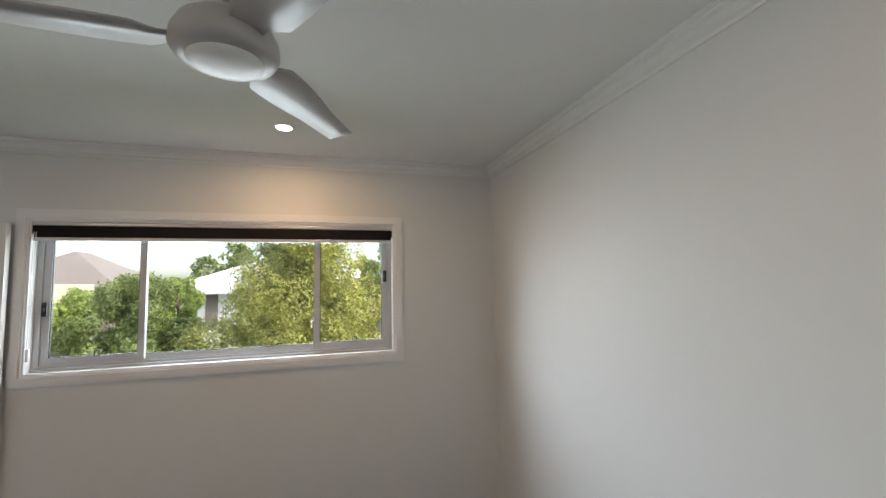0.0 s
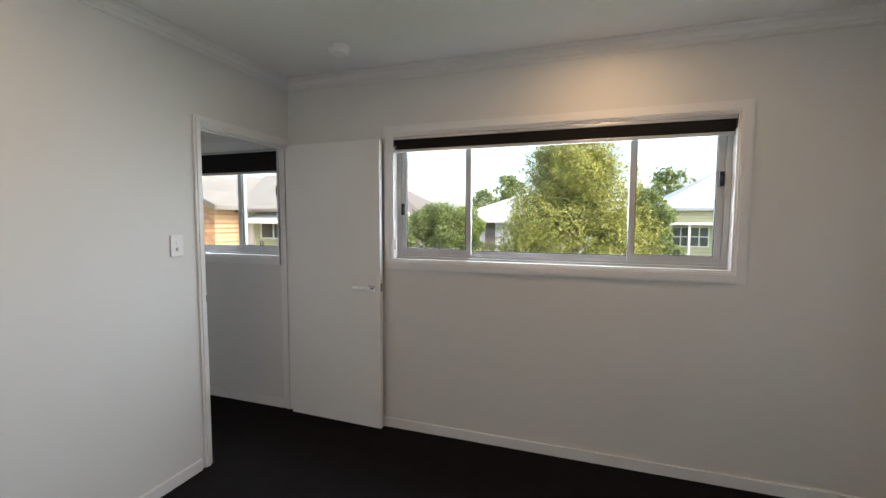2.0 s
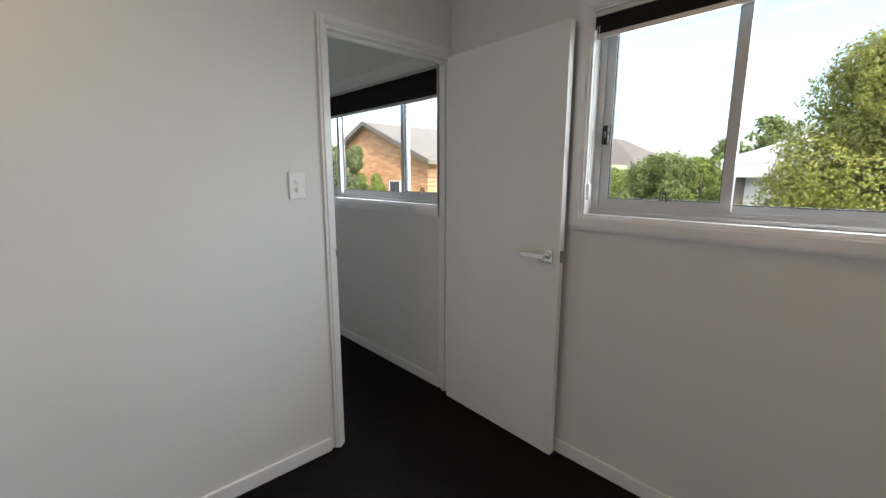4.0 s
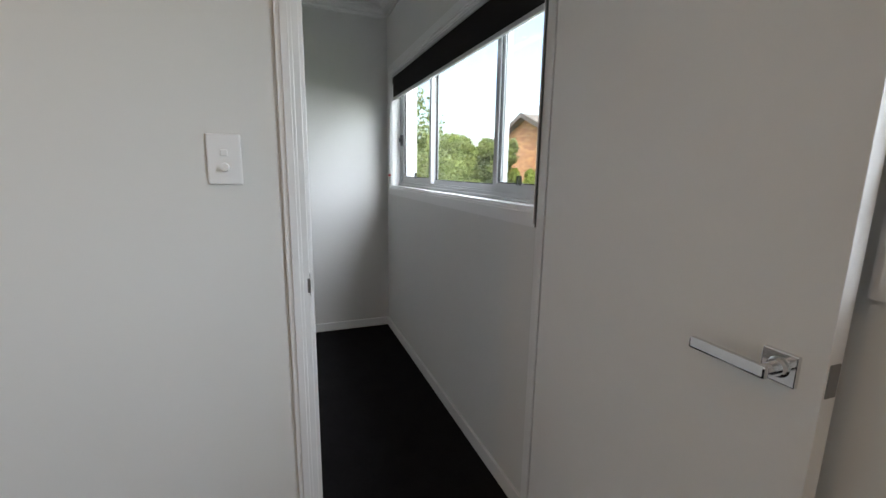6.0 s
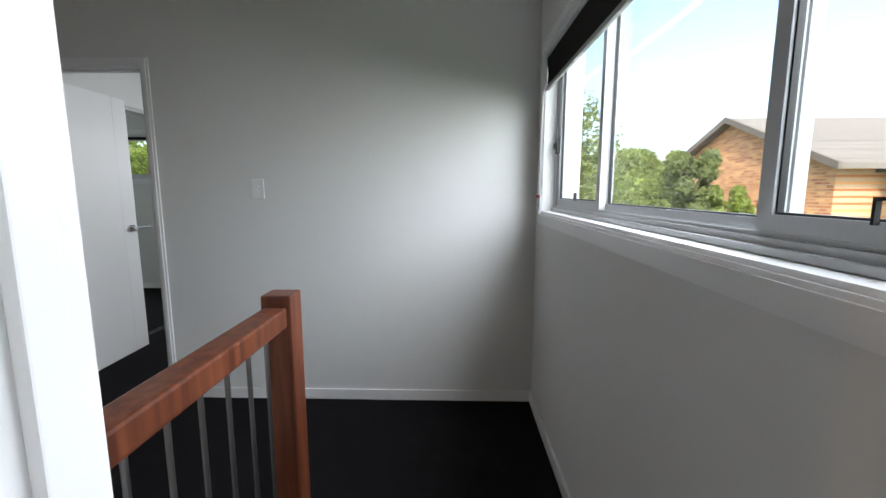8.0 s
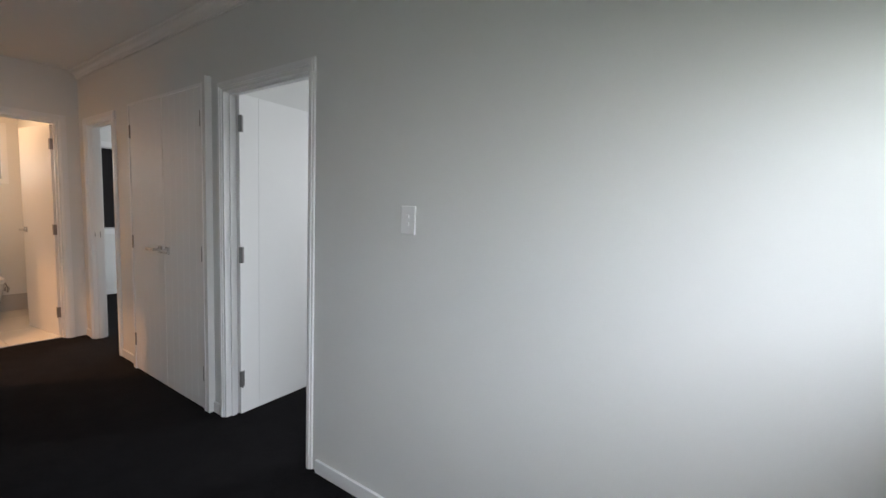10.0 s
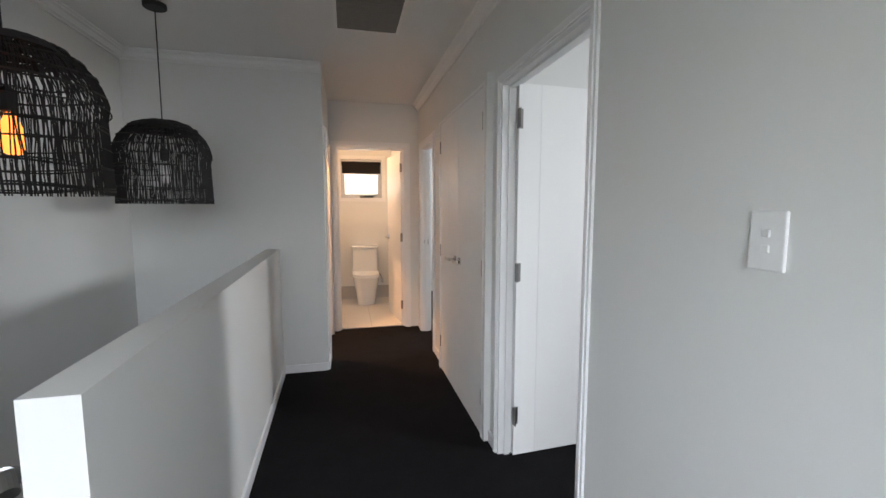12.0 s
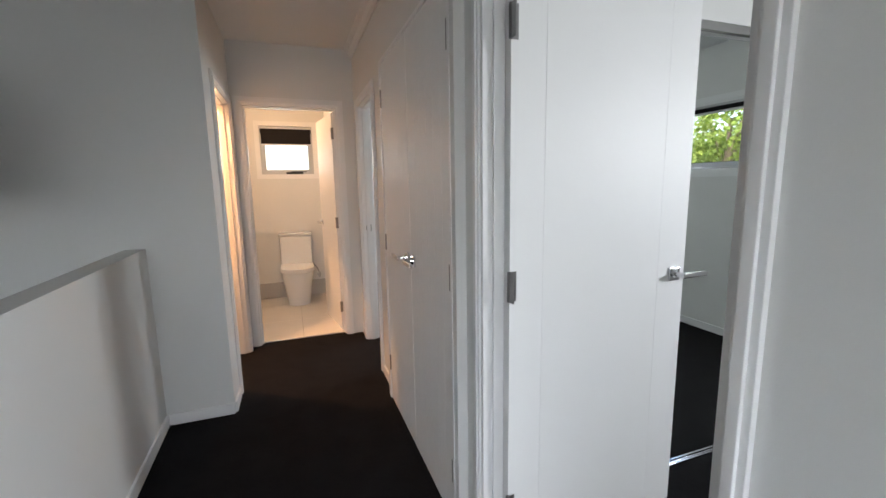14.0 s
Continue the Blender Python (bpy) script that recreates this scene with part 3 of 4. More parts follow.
def toilet_window():
    x0, x1, z0, z1 = TOI_W
    ob = base("window_toilet", label="small white awning window with frosted glass", category="window", kind="structure")
    part("architrave", slab("y", -7.4505, -7.434, x0 - 0.05, x1 + 0.05, z0 - 0.05, z1 + 0.05, ((x0 + 0.004, x1 - 0.004, z0 + 0.004, z1 - 0.004),)), M_TRIM, ob)
    part("window_frame", slab("y", -7.57, -7.5, x0, x1, z0, z1, ((x0 + 0.03, x1 - 0.03, z0 + 0.03, z1 - 0.03),)), M_ALU, ob)
    part("sash", slab("y", -7.55, -7.515, x0 + 0.031, x1 - 0.031, z0 + 0.031, z1 - 0.031, ((x0 + 0.06, x1 - 0.06, z0 + 0.06, z1 - 0.06),)), M_ALU, ob)
    pane = part("pane", boxm(x0 + 0.06, x1 - 0.06, -7.535, -7.53, z0 + 0.06, z1 - 0.06), M_GLASS, ob, "glass pane")
    pane.visible_shadow = False
    bm = boxm(-1.87, -1.67, -7.5, -7.48, z0 + 0.006, z0 + 0.03, bevel=0.003)
    box(bm, -1.76, -1.73, -7.48, -7.46, z0 + 0.012, z0 + 0.04, bevel=0.004)
    box(bm, -1.91, -1.76, -7.475, -7.462, z0 + 0.03, z0 + 0.04, bevel=0.003)
    part("winder", bm, M_RUBBER, ob, "black chain winder")


toilet_window()


def blind(x0, x1, top, bottom, label, m=Matrix.Identity(4), y=0.03, full_bar=True):
    ob = base("roller_blind", label=label, category="blind", group="roller blinds")
    ob.matrix_world = m
    bm = bmesh.new()
    tube(bm, (x0 + 0.02, y, top - 0.06), (x1 - 0.02, y, top - 0.06), 0.022, seg=20)
    part("tube", bm, M_BLIND, ob)
    part("fabric", boxm(x0 + 0.022, x1 - 0.022, y - 0.026, y - 0.0235, bottom, top - 0.036), M_BLIND, ob)
    part("bottom_bar", boxm(x0 + 0.022, x1 - 0.022, y - 0.033, y - 0.017, bottom - 0.014, bottom + 0.006, bevel=0.003), M_BAR, ob, "pale aluminium bottom bar")
    part("head_rail", boxm(x0 + 0.016, x1 - 0.016, y - 0.032, y + 0.026, top - 0.035, top - 0.0155, bevel=0.003), M_BAR, ob, "silver aluminium head rail")
    for x in (x0 + 0.0145, x1 - 0.0195):
        part("bracket", boxm(x, x + 0.005, y - 0.03, y + 0.028, top - 0.085, top - 0.036, bevel=0.001), M_RUBBER, ob, "black end bracket")
    return ob


blind(BED_W[0], BED_W[1], BED_W[3], 1.965, "charcoal roller blind rolled up at the window head")
blind(HALL_W[0], HALL_W[1], HALL_W[3], 1.86, "charcoal roller blind pulled down a little in the hall window")
blind(0.9, 2.7, WEST_W[3], 1.98, "charcoal roller blind rolled up at the window head", m=pose(-5.27, 0, 0, 0, 0, 90) @ Matrix.Translation((-3.6, 0, 0)))
blind(-R3_W[1], -R3_W[0], R3_W[3], R3_W[2] + 0.03, "charcoal roller blind pulled fully down", m=pose(0, -7.8, 0, 0, 0, 180))
blind(-TOI_W[1], -TOI_W[0], TOI_W[3], 1.9, "charcoal roller blind half down over the toilet window", m=pose(0, -7.45, 0, 0, 0, 180))


def blind_tag(x, y, z):
    ob = base("safety_tag", x, y, z, 12, label="white warning tag with a red band on the blind cord", category="tag")
    part("card", boxm(-0.026, 0.026, -0.0012, 0.0012, -0.085, 0, bevel=0.0005), M_PAPER, ob)
    part("red_band", boxm(-0.024, 0.024, -0.002, -0.0013, -0.024, -0.008), M_RED, ob)
    for k in range(4):
        part("text_line", boxm(-0.021, 0.021 - 0.006 * (k % 2), -0.0018, -0.0013, -0.036 - 0.011 * k, -0.033 - 0.011 * k), M_INK, ob)
    bm = bmesh.new()
    tube(bm, (0, 0.002, -0.006), (0.004, 0.012, 0.56), 0.0018, seg=6)
    part("cord", bm, M_PLASTIC, ob)


blind_tag(-2.095, -0.028, 1.305)


def cleat(x, y, z):
    ob = base("cord_cleat", x, y, z, 0, label="white plastic blind cord tensioner on the window frame", category="cleat")
    part("clip", boxm(-0.008, 0.008, -0.016, 0, -0.035, 0.035, bevel=0.005), M_PLASTIC, ob)
    bm = bmesh.new()
    for s in (-0.005, 0.005):
        tube(bm, (s, -0.008, 0.03), (s, -0.004, 0.68), 0.0015, seg=6)
    part("cord", bm, M_PLASTIC, ob)


cleat(0.885, 0.0, 1.32)


# ---- wall and ceiling fittings ----
def switch(x, y, z, rz, kind):
    ob = base("light_switch", x, y, z, rz, label="white plastic wall switch plate with " + ("a dimmer knob" if kind == "knob" else "two small rockers"), category="switch")
    part("plate", boxm(-0.037, 0.037, -0.0085, 0.0, -0.059, 0.059, bevel=0.004), M_PLASTIC, ob)
    part("rocker", boxm(-0.008, 0.008, -0.0125, -0.008, 0.008, 0.023, bevel=0.002), M_PLASTIC, ob)
    if kind == "knob":
        bm = bmesh.new()
        tube(bm, (0, -0.008, -0.018), (0, -0.024, -0.018), 0.0105, 0.009, seg=20)
        part("knob", bm, M_PLASTIC, ob)
    else:
        part("rocker", boxm(-0.008, 0.008, -0.0125, -0.008, -0.023, -0.008, bevel=0.002), M_PLASTIC, ob)
    return ob


switch(0.0, -0.947, 1.345, 90, "knob")
switch(H, -1.667, 1.332, 90, "rockers")


def downlight(x, y, z=CEIL):
    ob = base("downlight", x, y, z, label="lit round recessed ceiling downlight with a warm glow", category="downlight", group="ceiling downlights")
    part("ring", lathe(bmesh.new(), [(0.038, -0.004), (0.047, -0.006), (0.052, -0.0005)]), M_PLASTIC, ob)
    part("lens", lathe(bmesh.new(), [(0.036, -0.0075), (0.037, -0.004)]), M_LED, ob, "glowing warm white lens")


downlight(2.227, -0.55, BED_CEIL)
downlight(0.6, -2.25, BED_CEIL)
# fitting out of view, added for the east wall's warm tint
downlight(3.15, -2.85, BED_CEIL)
downlight(-1.62, -6.5)
downlight(-0.85, -5.25)


def smoke_alarm(x, y):
    ob = base("smoke_alarm", x, y, BED_CEIL, label="white round smoke alarm on the ceiling", category="smoke alarm")
    part("base_ring", lathe(bmesh.new(), [(0.062, -0.012), (0.064, 0.0)]), M_PLASTIC, ob)
    part("cover", lathe(bmesh.new(), [(0.028, -0.044), (0.048, -0.042), (0.056, -0.034), (0.058, -0.02), (0.058, -0.0125)]), M_PLASTIC, ob)
    part("test_button", lathe(bmesh.new(), [(0.011, -0.047), (0.012, -0.0435)]), M_LENS, ob)


smoke_alarm(0.72, -0.43)


def ceiling_fan(x, y):
    ob = base("ceiling_fan", x, y, BED_CEIL + 0.005, label="white three-blade ceiling fan with a round light lens", category="ceiling fan")
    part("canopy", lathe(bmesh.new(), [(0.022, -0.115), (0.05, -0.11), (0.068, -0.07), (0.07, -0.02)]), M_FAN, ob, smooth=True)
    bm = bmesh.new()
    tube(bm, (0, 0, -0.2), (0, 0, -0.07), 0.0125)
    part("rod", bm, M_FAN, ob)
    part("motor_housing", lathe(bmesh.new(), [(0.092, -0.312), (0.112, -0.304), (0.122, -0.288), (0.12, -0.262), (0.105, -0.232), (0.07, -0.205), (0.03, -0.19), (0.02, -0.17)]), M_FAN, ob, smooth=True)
    part("light_lens", lathe(bmesh.new(), [(0.03, -0.328), (0.065, -0.324), (0.084, -0.317), (0.088, -0.308)]), M_LENS, ob, "opal light lens, unlit", smooth=True)
    for k in range(3):
        bm = bmesh.new()
        rows = []
        for i in range(15):
            s = i / 14
            r = 0.1 + 0.54 * s
            wdt = 0.064 - 0.016 * s + 0.012 * math.sin(math.pi * min(1, s * 1.6)) if s > 0.1 else 0.038
            tilt = radians(11 - 5 * s)
            lead = 0.02 * s
            row = []
            for e, zt in ((-1, 0.004), (0, 0.009), (1, 0.004), (1, -0.003), (0, -0.001), (-1, -0.003)):
                row.append(bm.verts.new((r, lead + e * wdt * math.cos(tilt), -0.268 + zt + e * wdt * math.sin(tilt) * -1)))
            rows.append(row)
        for a, b in zip(rows, rows[1:]):
            for j in range(6):
                bm.faces.new((a[j], a[(j + 1) % 6], b[(j + 1) % 6], b[j]))
        bm.faces.new(rows[0])
        bm.faces.new(list(reversed(rows[-1])))
        bmesh.ops.recalc_face_normals(bm, faces=bm.faces)
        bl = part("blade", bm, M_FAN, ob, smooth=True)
        bl.matrix_local = pose(0, 0, 0, 0, 0, 61 + 120 * k)


ceiling_fan(2.2, -1.785)


def vent(x0, x1, y0, y1):
    ob = base("ceiling_vent", (x0 + x1) / 2, (y0 + y1) / 2, CEIL, label="grey rectangular return air panel with a white rim in the ceiling", category="ceiling vent")
    w, d = (x1 - x0) / 2, (y1 - y0) / 2
    part("frame", slab("z", -0.012, 0.0, -w, w, -d, d, ((-w + 0.018, w - 0.018, -d + 0.018, d - 0.018),)), M_PLASTIC, ob)
    part("backing", boxm(-w + 0.018, w - 0.018, -d + 0.018, d - 0.018, -0.004, -0.001), M_GREY, ob)
    n = 26
    for k in range(n):
        c = -d + 0.018 + (2 * d - 0.036) * (k + 0.5) / n
        part("slat", boxm(-w + 0.019, w - 0.019, c - 0.009, c + 0.009, -0.0105, -0.0085), M_GREY, ob)


vent(-1.83, -1.42, -3.9, -3.14)


# ---- stairwell ----
def newel(x0, x1, y0, y1, z0, z1, label):
    ob = base("newel_post", (x0 + x1) / 2, (y0 + y1) / 2, z0, label=label, category="newel post")
    w, d, h = (x1 - x0) / 2, (y1 - y0) / 2, z1 - z0
    bm = boxm(-w, w, -d, d, 0, h, bevel=0.006)
    part("post", bm, M_MERBAU, ob)
    return ob


newel(-1.035, -0.947, -1.05, -0.962, 0.0, 1.018, "square red-brown hardwood newel post at the stair head")
newel(-0.64, -0.555, -2.09, -2.005, -0.9, 0.96, "square red-brown hardwood newel post inside the stairwell")


def balustrade():
    ob = base("balustrade", -0.515, -1.006, 0, label="red-brown hardwood stair balustrade with thin steel rods", category="balustrade")
    part("handrail", boxm(-0.431, 0.438, -0.034, 0.034, 0.925, 0.985, bevel=0.008), M_MERBAU, ob)
    part("bottom_rail", boxm(-0.431, 0.438, -0.03, 0.03, 0.06, 0.1, bevel=0.006), M_MERBAU, ob)
    for k in range(8):
        bm = bmesh.new()
        x = -0.36 + 0.1 * k
        tube(bm, (x, 0, 0.09), (x, 0, 0.93), 0.006, seg=10)
        part("baluster", bm, M_STEEL, ob, "thin steel rod")


balustrade()


def stair_rail():
    ob = base("stair_handrail", -0.82, -2.0, 0.9, label="round steel stair handrail on the half wall", category="handrail")
    bm = bmesh.new()
    pts = [(-0.045, 0.12, -0.02), (-0.02, 0.09, 0.0), (0.02, 0.0, -0.05), (0.02, -0.6, -0.5), (0.02, -2.2, -1.75)]
    for a, b in zip(pts, pts[1:]):
        tube(bm, a, b, 0.016, seg=14)
    part("rail", bm, M_STEEL, ob)
    part("bracket", boxm(-0.068, 0.02, -0.62, -0.59, -0.52, -0.49, bevel=0.003), M_STEEL, ob)


stair_rail()
stairs = base("staircase", -0.4, -1.4, 0, label="dark carpeted stairs going down in the stairwell", category="stairs", kind="structure")
part("landing", boxm(-0.58, 0.305, -0.47, 0.36, -0.36, -0.18), M_CARPET, stairs)
for k in range(10):
    part("step", boxm(-0.483, 0.305 if k < 2 else 0.49, -0.47 - 0.25 * (k + 1), -0.47 - 0.25 * k, -0.72 - 0.18 * k, -0.36 - 0.18 * k), M_CARPET, stairs)


def pendant(x, y, bottom, turn, lit):
    """A woven dome shade on a cord."""
    ob = base("pendant_lamp", x, y, CEIL, turn, label="black woven rattan dome pendant on a thin cord" + (" and lit bulb" if lit else ""), category="pendant lamp", group="pendants over the stairwell")
    part("ceiling_rose", lathe(bmesh.new(), [(0.055, -0.024), (0.06, -0.02), (0.06, 0.0)]), M_CORD, ob, smooth=False)
    R, hgt = 0.243, 0.468
    b0 = bottom - CEIL
    bm = bmesh.new()
    tube(bm, (0, 0, b0 + hgt - 0.16), (0, 0, -0.02), 0.0035, seg=8)
    part("cord", bm, M_CORD, ob)

    def prof(s):
        """s from 0 at the rim to 1 at the crown: radius and height."""
        if s < 0.5:
            return R * (1.0 - 0.06 * s), s / 0.5 * hgt * 0.54
        a = (s - 0.5) / 0.5 * math.pi / 2
        return R * 0.97 * math.cos(a) ** 0.8 + 0.012, hgt * (0.54 + 0.46 * math.sin(a))

    rng = random.Random(7 + int(x * 100))
    vs, fs = [], []

    def strand(pts, r):
        nonlocal vs, fs
        n0 = len(vs)
        for i, p in enumerate(pts):
            q = pts[min(i + 1, len(pts) - 1)] - pts[max(i - 1, 0)]
            q.normalize()
            a = q.orthogonal().normalized()
            c = q.cross(a)
            for k in range(3):
                t = 2.094 * k
                vs.append(tuple(p + r * (a * math.cos(t) + c * math.sin(t))))
        for i in range(len(pts) - 1):
            for k in range(3):
                b = n0 + i * 3
                fs.append((b + k, b + (k + 1) % 3, b + 3 + (k + 1) % 3, b + 3 + k))

    n = 165
    for k in range(n):
        a0 = 2 * math.pi * (k + rng.uniform(-0.45, 0.45)) / n
        top = rng.choice((0.86, 0.93, 0.97))
        ph, am = rng.uniform(0, 6), rng.uniform(0.0, 0.028)
        pts = []
        for i in range(13):
            s = -0.012 + (top + 0.012) * i / 12
            r, z = prof(max(0, s))
            a = a0 + am * math.sin(ph + s * 9) + rng.uniform(-0.008, 0.008)
            pts.append(Vector((r * math.cos(a), r * math.sin(a), b0 + z + min(0, s) * 0.6)))
        strand(pts, rng.uniform(0.002, 0.0033))
    me = bpy.data.meshes.new("weave")
    me.from_pydata(vs, [], fs)
    me.materials.append(M_RATTAN)
    weave = new("shade", me)
    weave.parent = ob
    tagged(weave, label="fine woven rattan strands", kind="stuff")
    vs, fs = [], []
    levels = [(0.02, 0.004), (0.035, 0.003), (0.16, 0.0035), (0.17, 0.003), (0.29, 0.003), (0.4, 0.0035), (0.41, 0.003), (0.52, 0.003), (0.6, 0.004), (0.68, 0.004), (0.75, 0.004)]
    levels += [(0.78 + 0.009 * k, 0.0055) for k in range(25)]
    for s, r0 in levels:
        r, z = prof(s)
        w = rng.uniform(0, 6)
        pts = [Vector((1.008 * r * math.cos(t), 1.008 * r * math.sin(t), b0 + z + 0.006 * math.sin(3 * t + w))) for t in [2 * math.pi * i / 40 for i in range(41)]]
        vs, fs = [], []
        strand(pts, r0)
        me = bpy.data.meshes.new("hoop")
        me.from_pydata(vs, [], fs)
        me.materials.append(M_RATTAN)
        new("hoop", me).parent = ob
    bm = bmesh.new()
    lathe(bm, [(0.014, b0 + hgt - 0.225), (0.022, b0 + hgt - 0.22), (0.022, b0 + hgt - 0.16), (0.008, b0 + hgt - 0.145)], seg=20)
    part("socket", bm, M_CORD, ob)
    bm = bmesh.new()
    c = b0 + hgt - 0.225
    lathe(bm, [(0.006, c - 0.13), (0.022, c - 0.122), (0.03, c - 0.1), (0.03, c - 0.05), (0.014, c - 0.01), (0.012, c)], seg=20)
    part("bulb", bm, M_BULB if lit else M_LENS, ob, "glowing amber filament bulb" if lit else "unlit bulb", smooth=True)
    return ob


pendant(-0.432, -3.81, 1.427, 0, False)
pendant(-0.465, -2.6, 1.445, 40, True)


# ---- toilet room ----
floor_t = structure("floor_tiles", boxm(-2.15, -1.15, -7.45, -5.84, 0.0, 0.004), M_GROUT, "pale cream floor tiles with thin grout lines", "tiled floor")
tile_me = None
for xa, xb in ((-2.148, -1.732), (-1.728, -1.152)):
    for ya, yb in ((-7.448, -7.002), (-6.998, -6.402), (-6.398, -5.842)):
        part("tile", boxm(xa, xb, ya, yb, 0.002, 0.009, bevel=0.0015), M_TILE, floor_t)
sk = structure("tile_skirting", boxm(-2.15, -1.15, -7.4495, -7.441, 0.009, 0.2), M_GROUT, "grey tiled skirting behind the toilet", "skirting")
for xa, xb in ((-2.148, -1.802), (-1.798, -1.502), (-1.498, -1.152)):
    part("tile", boxm(xa, xb, -7.442, -7.437, 0.011, 0.199, bevel=0.001), M_SKTILE, sk)


def toilet(x, y):
    """Close-coupled suite with its back at local y = 0, bowl towards +y."""
    ob = base("toilet", x, y, 0.009, label="white back-to-wall porcelain toilet with the lid closed", category="toilet")
    part("cistern", boxm(-0.185, 0.185, 0.0, 0.165, 0.4, 0.79, bevel=0.022), M_PORC, ob)
    part("cistern_lid", boxm(-0.195, 0.195, -0.002, 0.178, 0.79, 0.822, bevel=0.011), M_PORC, ob)
    bm = bmesh.new()
    tube(bm, (0, 0.085, 0.82), (0, 0.085, 0.829), 0.028, seg=24)
    part("flush_button", bm, M_CHROME, ob)
    bm = bmesh.new()
    rows = []
    for z, w, f in ((0.0, 0.125, 0.5), (0.03, 0.13, 0.505), (0.2, 0.15, 0.545), (0.33, 0.175, 0.59), (0.4, 0.185, 0.61), (0.405, 0.18, 0.6)):
        row = [bm.verts.new((w, 0.0, z)), bm.verts.new((w, f - w, z))]
        row += [bm.verts.new((w * math.cos(t), f - w + w * math.sin(t) * 1.0, z)) for t in [math.pi * i / 18 for i in range(1, 18)]]
        row += [bm.verts.new((-w, f - w, z)), bm.verts.new((-w, 0.0, z))]
        rows.append(row)
    k = len(rows[0])
    for a, b in zip(rows, rows[1:]):
        for i in range(k):
            bm.faces.new((a[i], a[(i + 1) % k], b[(i + 1) % k], b[i]))
    bm.faces.new(list(reversed(rows[0])))
    bm.faces.new(rows[-1])
    bmesh.ops.recalc_face_normals(bm, faces=bm.faces)
    part("bowl", bm, M_PORC, ob)
    for nm, z0, z1, g in (("seat", 0.408, 0.425, 1.0), ("lid", 0.428, 0.448, 1.01)):
        bm = bmesh.new()
        w, f = 0.187 * g, 0.615
        ring = [(w, 0.18)] + [(w * math.cos(t), f - w + w * math.sin(t)) for t in [math.pi * i / 24 for i in range(25)]] + [(-w, 0.18)]
        lo = [bm.verts.new((a, b, z0)) for a, b in ring]
        hi = [bm.verts.new((a * 0.985, b - 0.003, z1)) for a, b in ring]
        for i in range(len(ring)):
            j = (i + 1) % len(ring)
            bm.faces.new((lo[i], lo[j], hi[j], hi[i]))
        bm.faces.new(list(reversed(lo)))
        bm.faces.new(hi)
        bmesh.ops.recalc_face_normals(bm, faces=bm.faces)
        part(nm, bm, M_PLASTIC, ob)
    return ob


toilet(-1.72, -7.437)


def stop_valve(x, y, z):
    ob = base("stop_valve", x, y, z, label="chrome cistern stop valve and hose on the wall", category="valve")
    bm = bmesh.new()
    tube(bm, (0, 0, 0), (0, 0.05, 0), 0.011)
    tube(bm, (0, 0.045, -0.03), (0, 0.045, 0.035), 0.013)
    tube(bm, (0, 0, 0), (0, 0.004, 0), 0.028)
    part("body", bm, M_CHROME, ob)
    bm = bmesh.new()
    tube(bm, (0, 0.045, 0.03), (0.02, 0.05, 0.09), 0.006)
    tube(bm, (0.02, 0.05, 0.09), (0.07, 0.07, 0.16), 0.006)
    part("hose", bm, M_STEEL, ob)


stop_valve(-1.98, -7.437, 0.27)


# ---- mirrored robe of the west room ----
def robe():
    ob = base("sliding_mirror_door", -3.85, -3.33, 0.0, label="mirrored sliding wardrobe doors on silver tracks", category="mirror door")
    for k in range(2):
        part("track", boxm(-1.42, 1.42, 0.0 + 0.035 * k, 0.012 + 0.035 * k, 0.0, 0.012), M_CHROME, ob, "silver floor track")
    part("top_track", boxm(-1.42, 1.42, -0.02, 0.05, 2.005, 2.04), M_STEEL, ob)
    for a, b, y in ((-1.41, 0.02, 0.0), (-0.02, 1.41, 0.03)):
        part("mirror", boxm(a + 0.02, b - 0.02, y - 0.004, y + 0.004, 0.03, 1.985), M_MIRROR, ob, "clear mirror panel")
        part("mirror_frame", slab("y", y - 0.008, y + 0.008, a, b, 0.013, 2.004, ((a + 0.02, b - 0.02, 0.03, 1.985),)), M_CHROME, ob)


robe()
structure("robe_bulkhead", boxm(-5.27, -2.37, -3.4, -3.28, 2.041, CEIL), M_WALL, "white bulkhead above the wardrobe doors", "bulkhead")


# ---- outdoors ----
GZ = -3.0
structure("ground", boxm(-400, 400, -400, 600, GZ - 0.3, GZ), M_GRASS, "green lawn around the houses", "ground")
structure("outer_base", slab("z", GZ, -0.3, -5.42, 3.8, -7.95, 0.2, ((-0.98, 0.19, -4.63, -0.86),)), M_SIDING, "pale cladding of the lower storey", "wall")


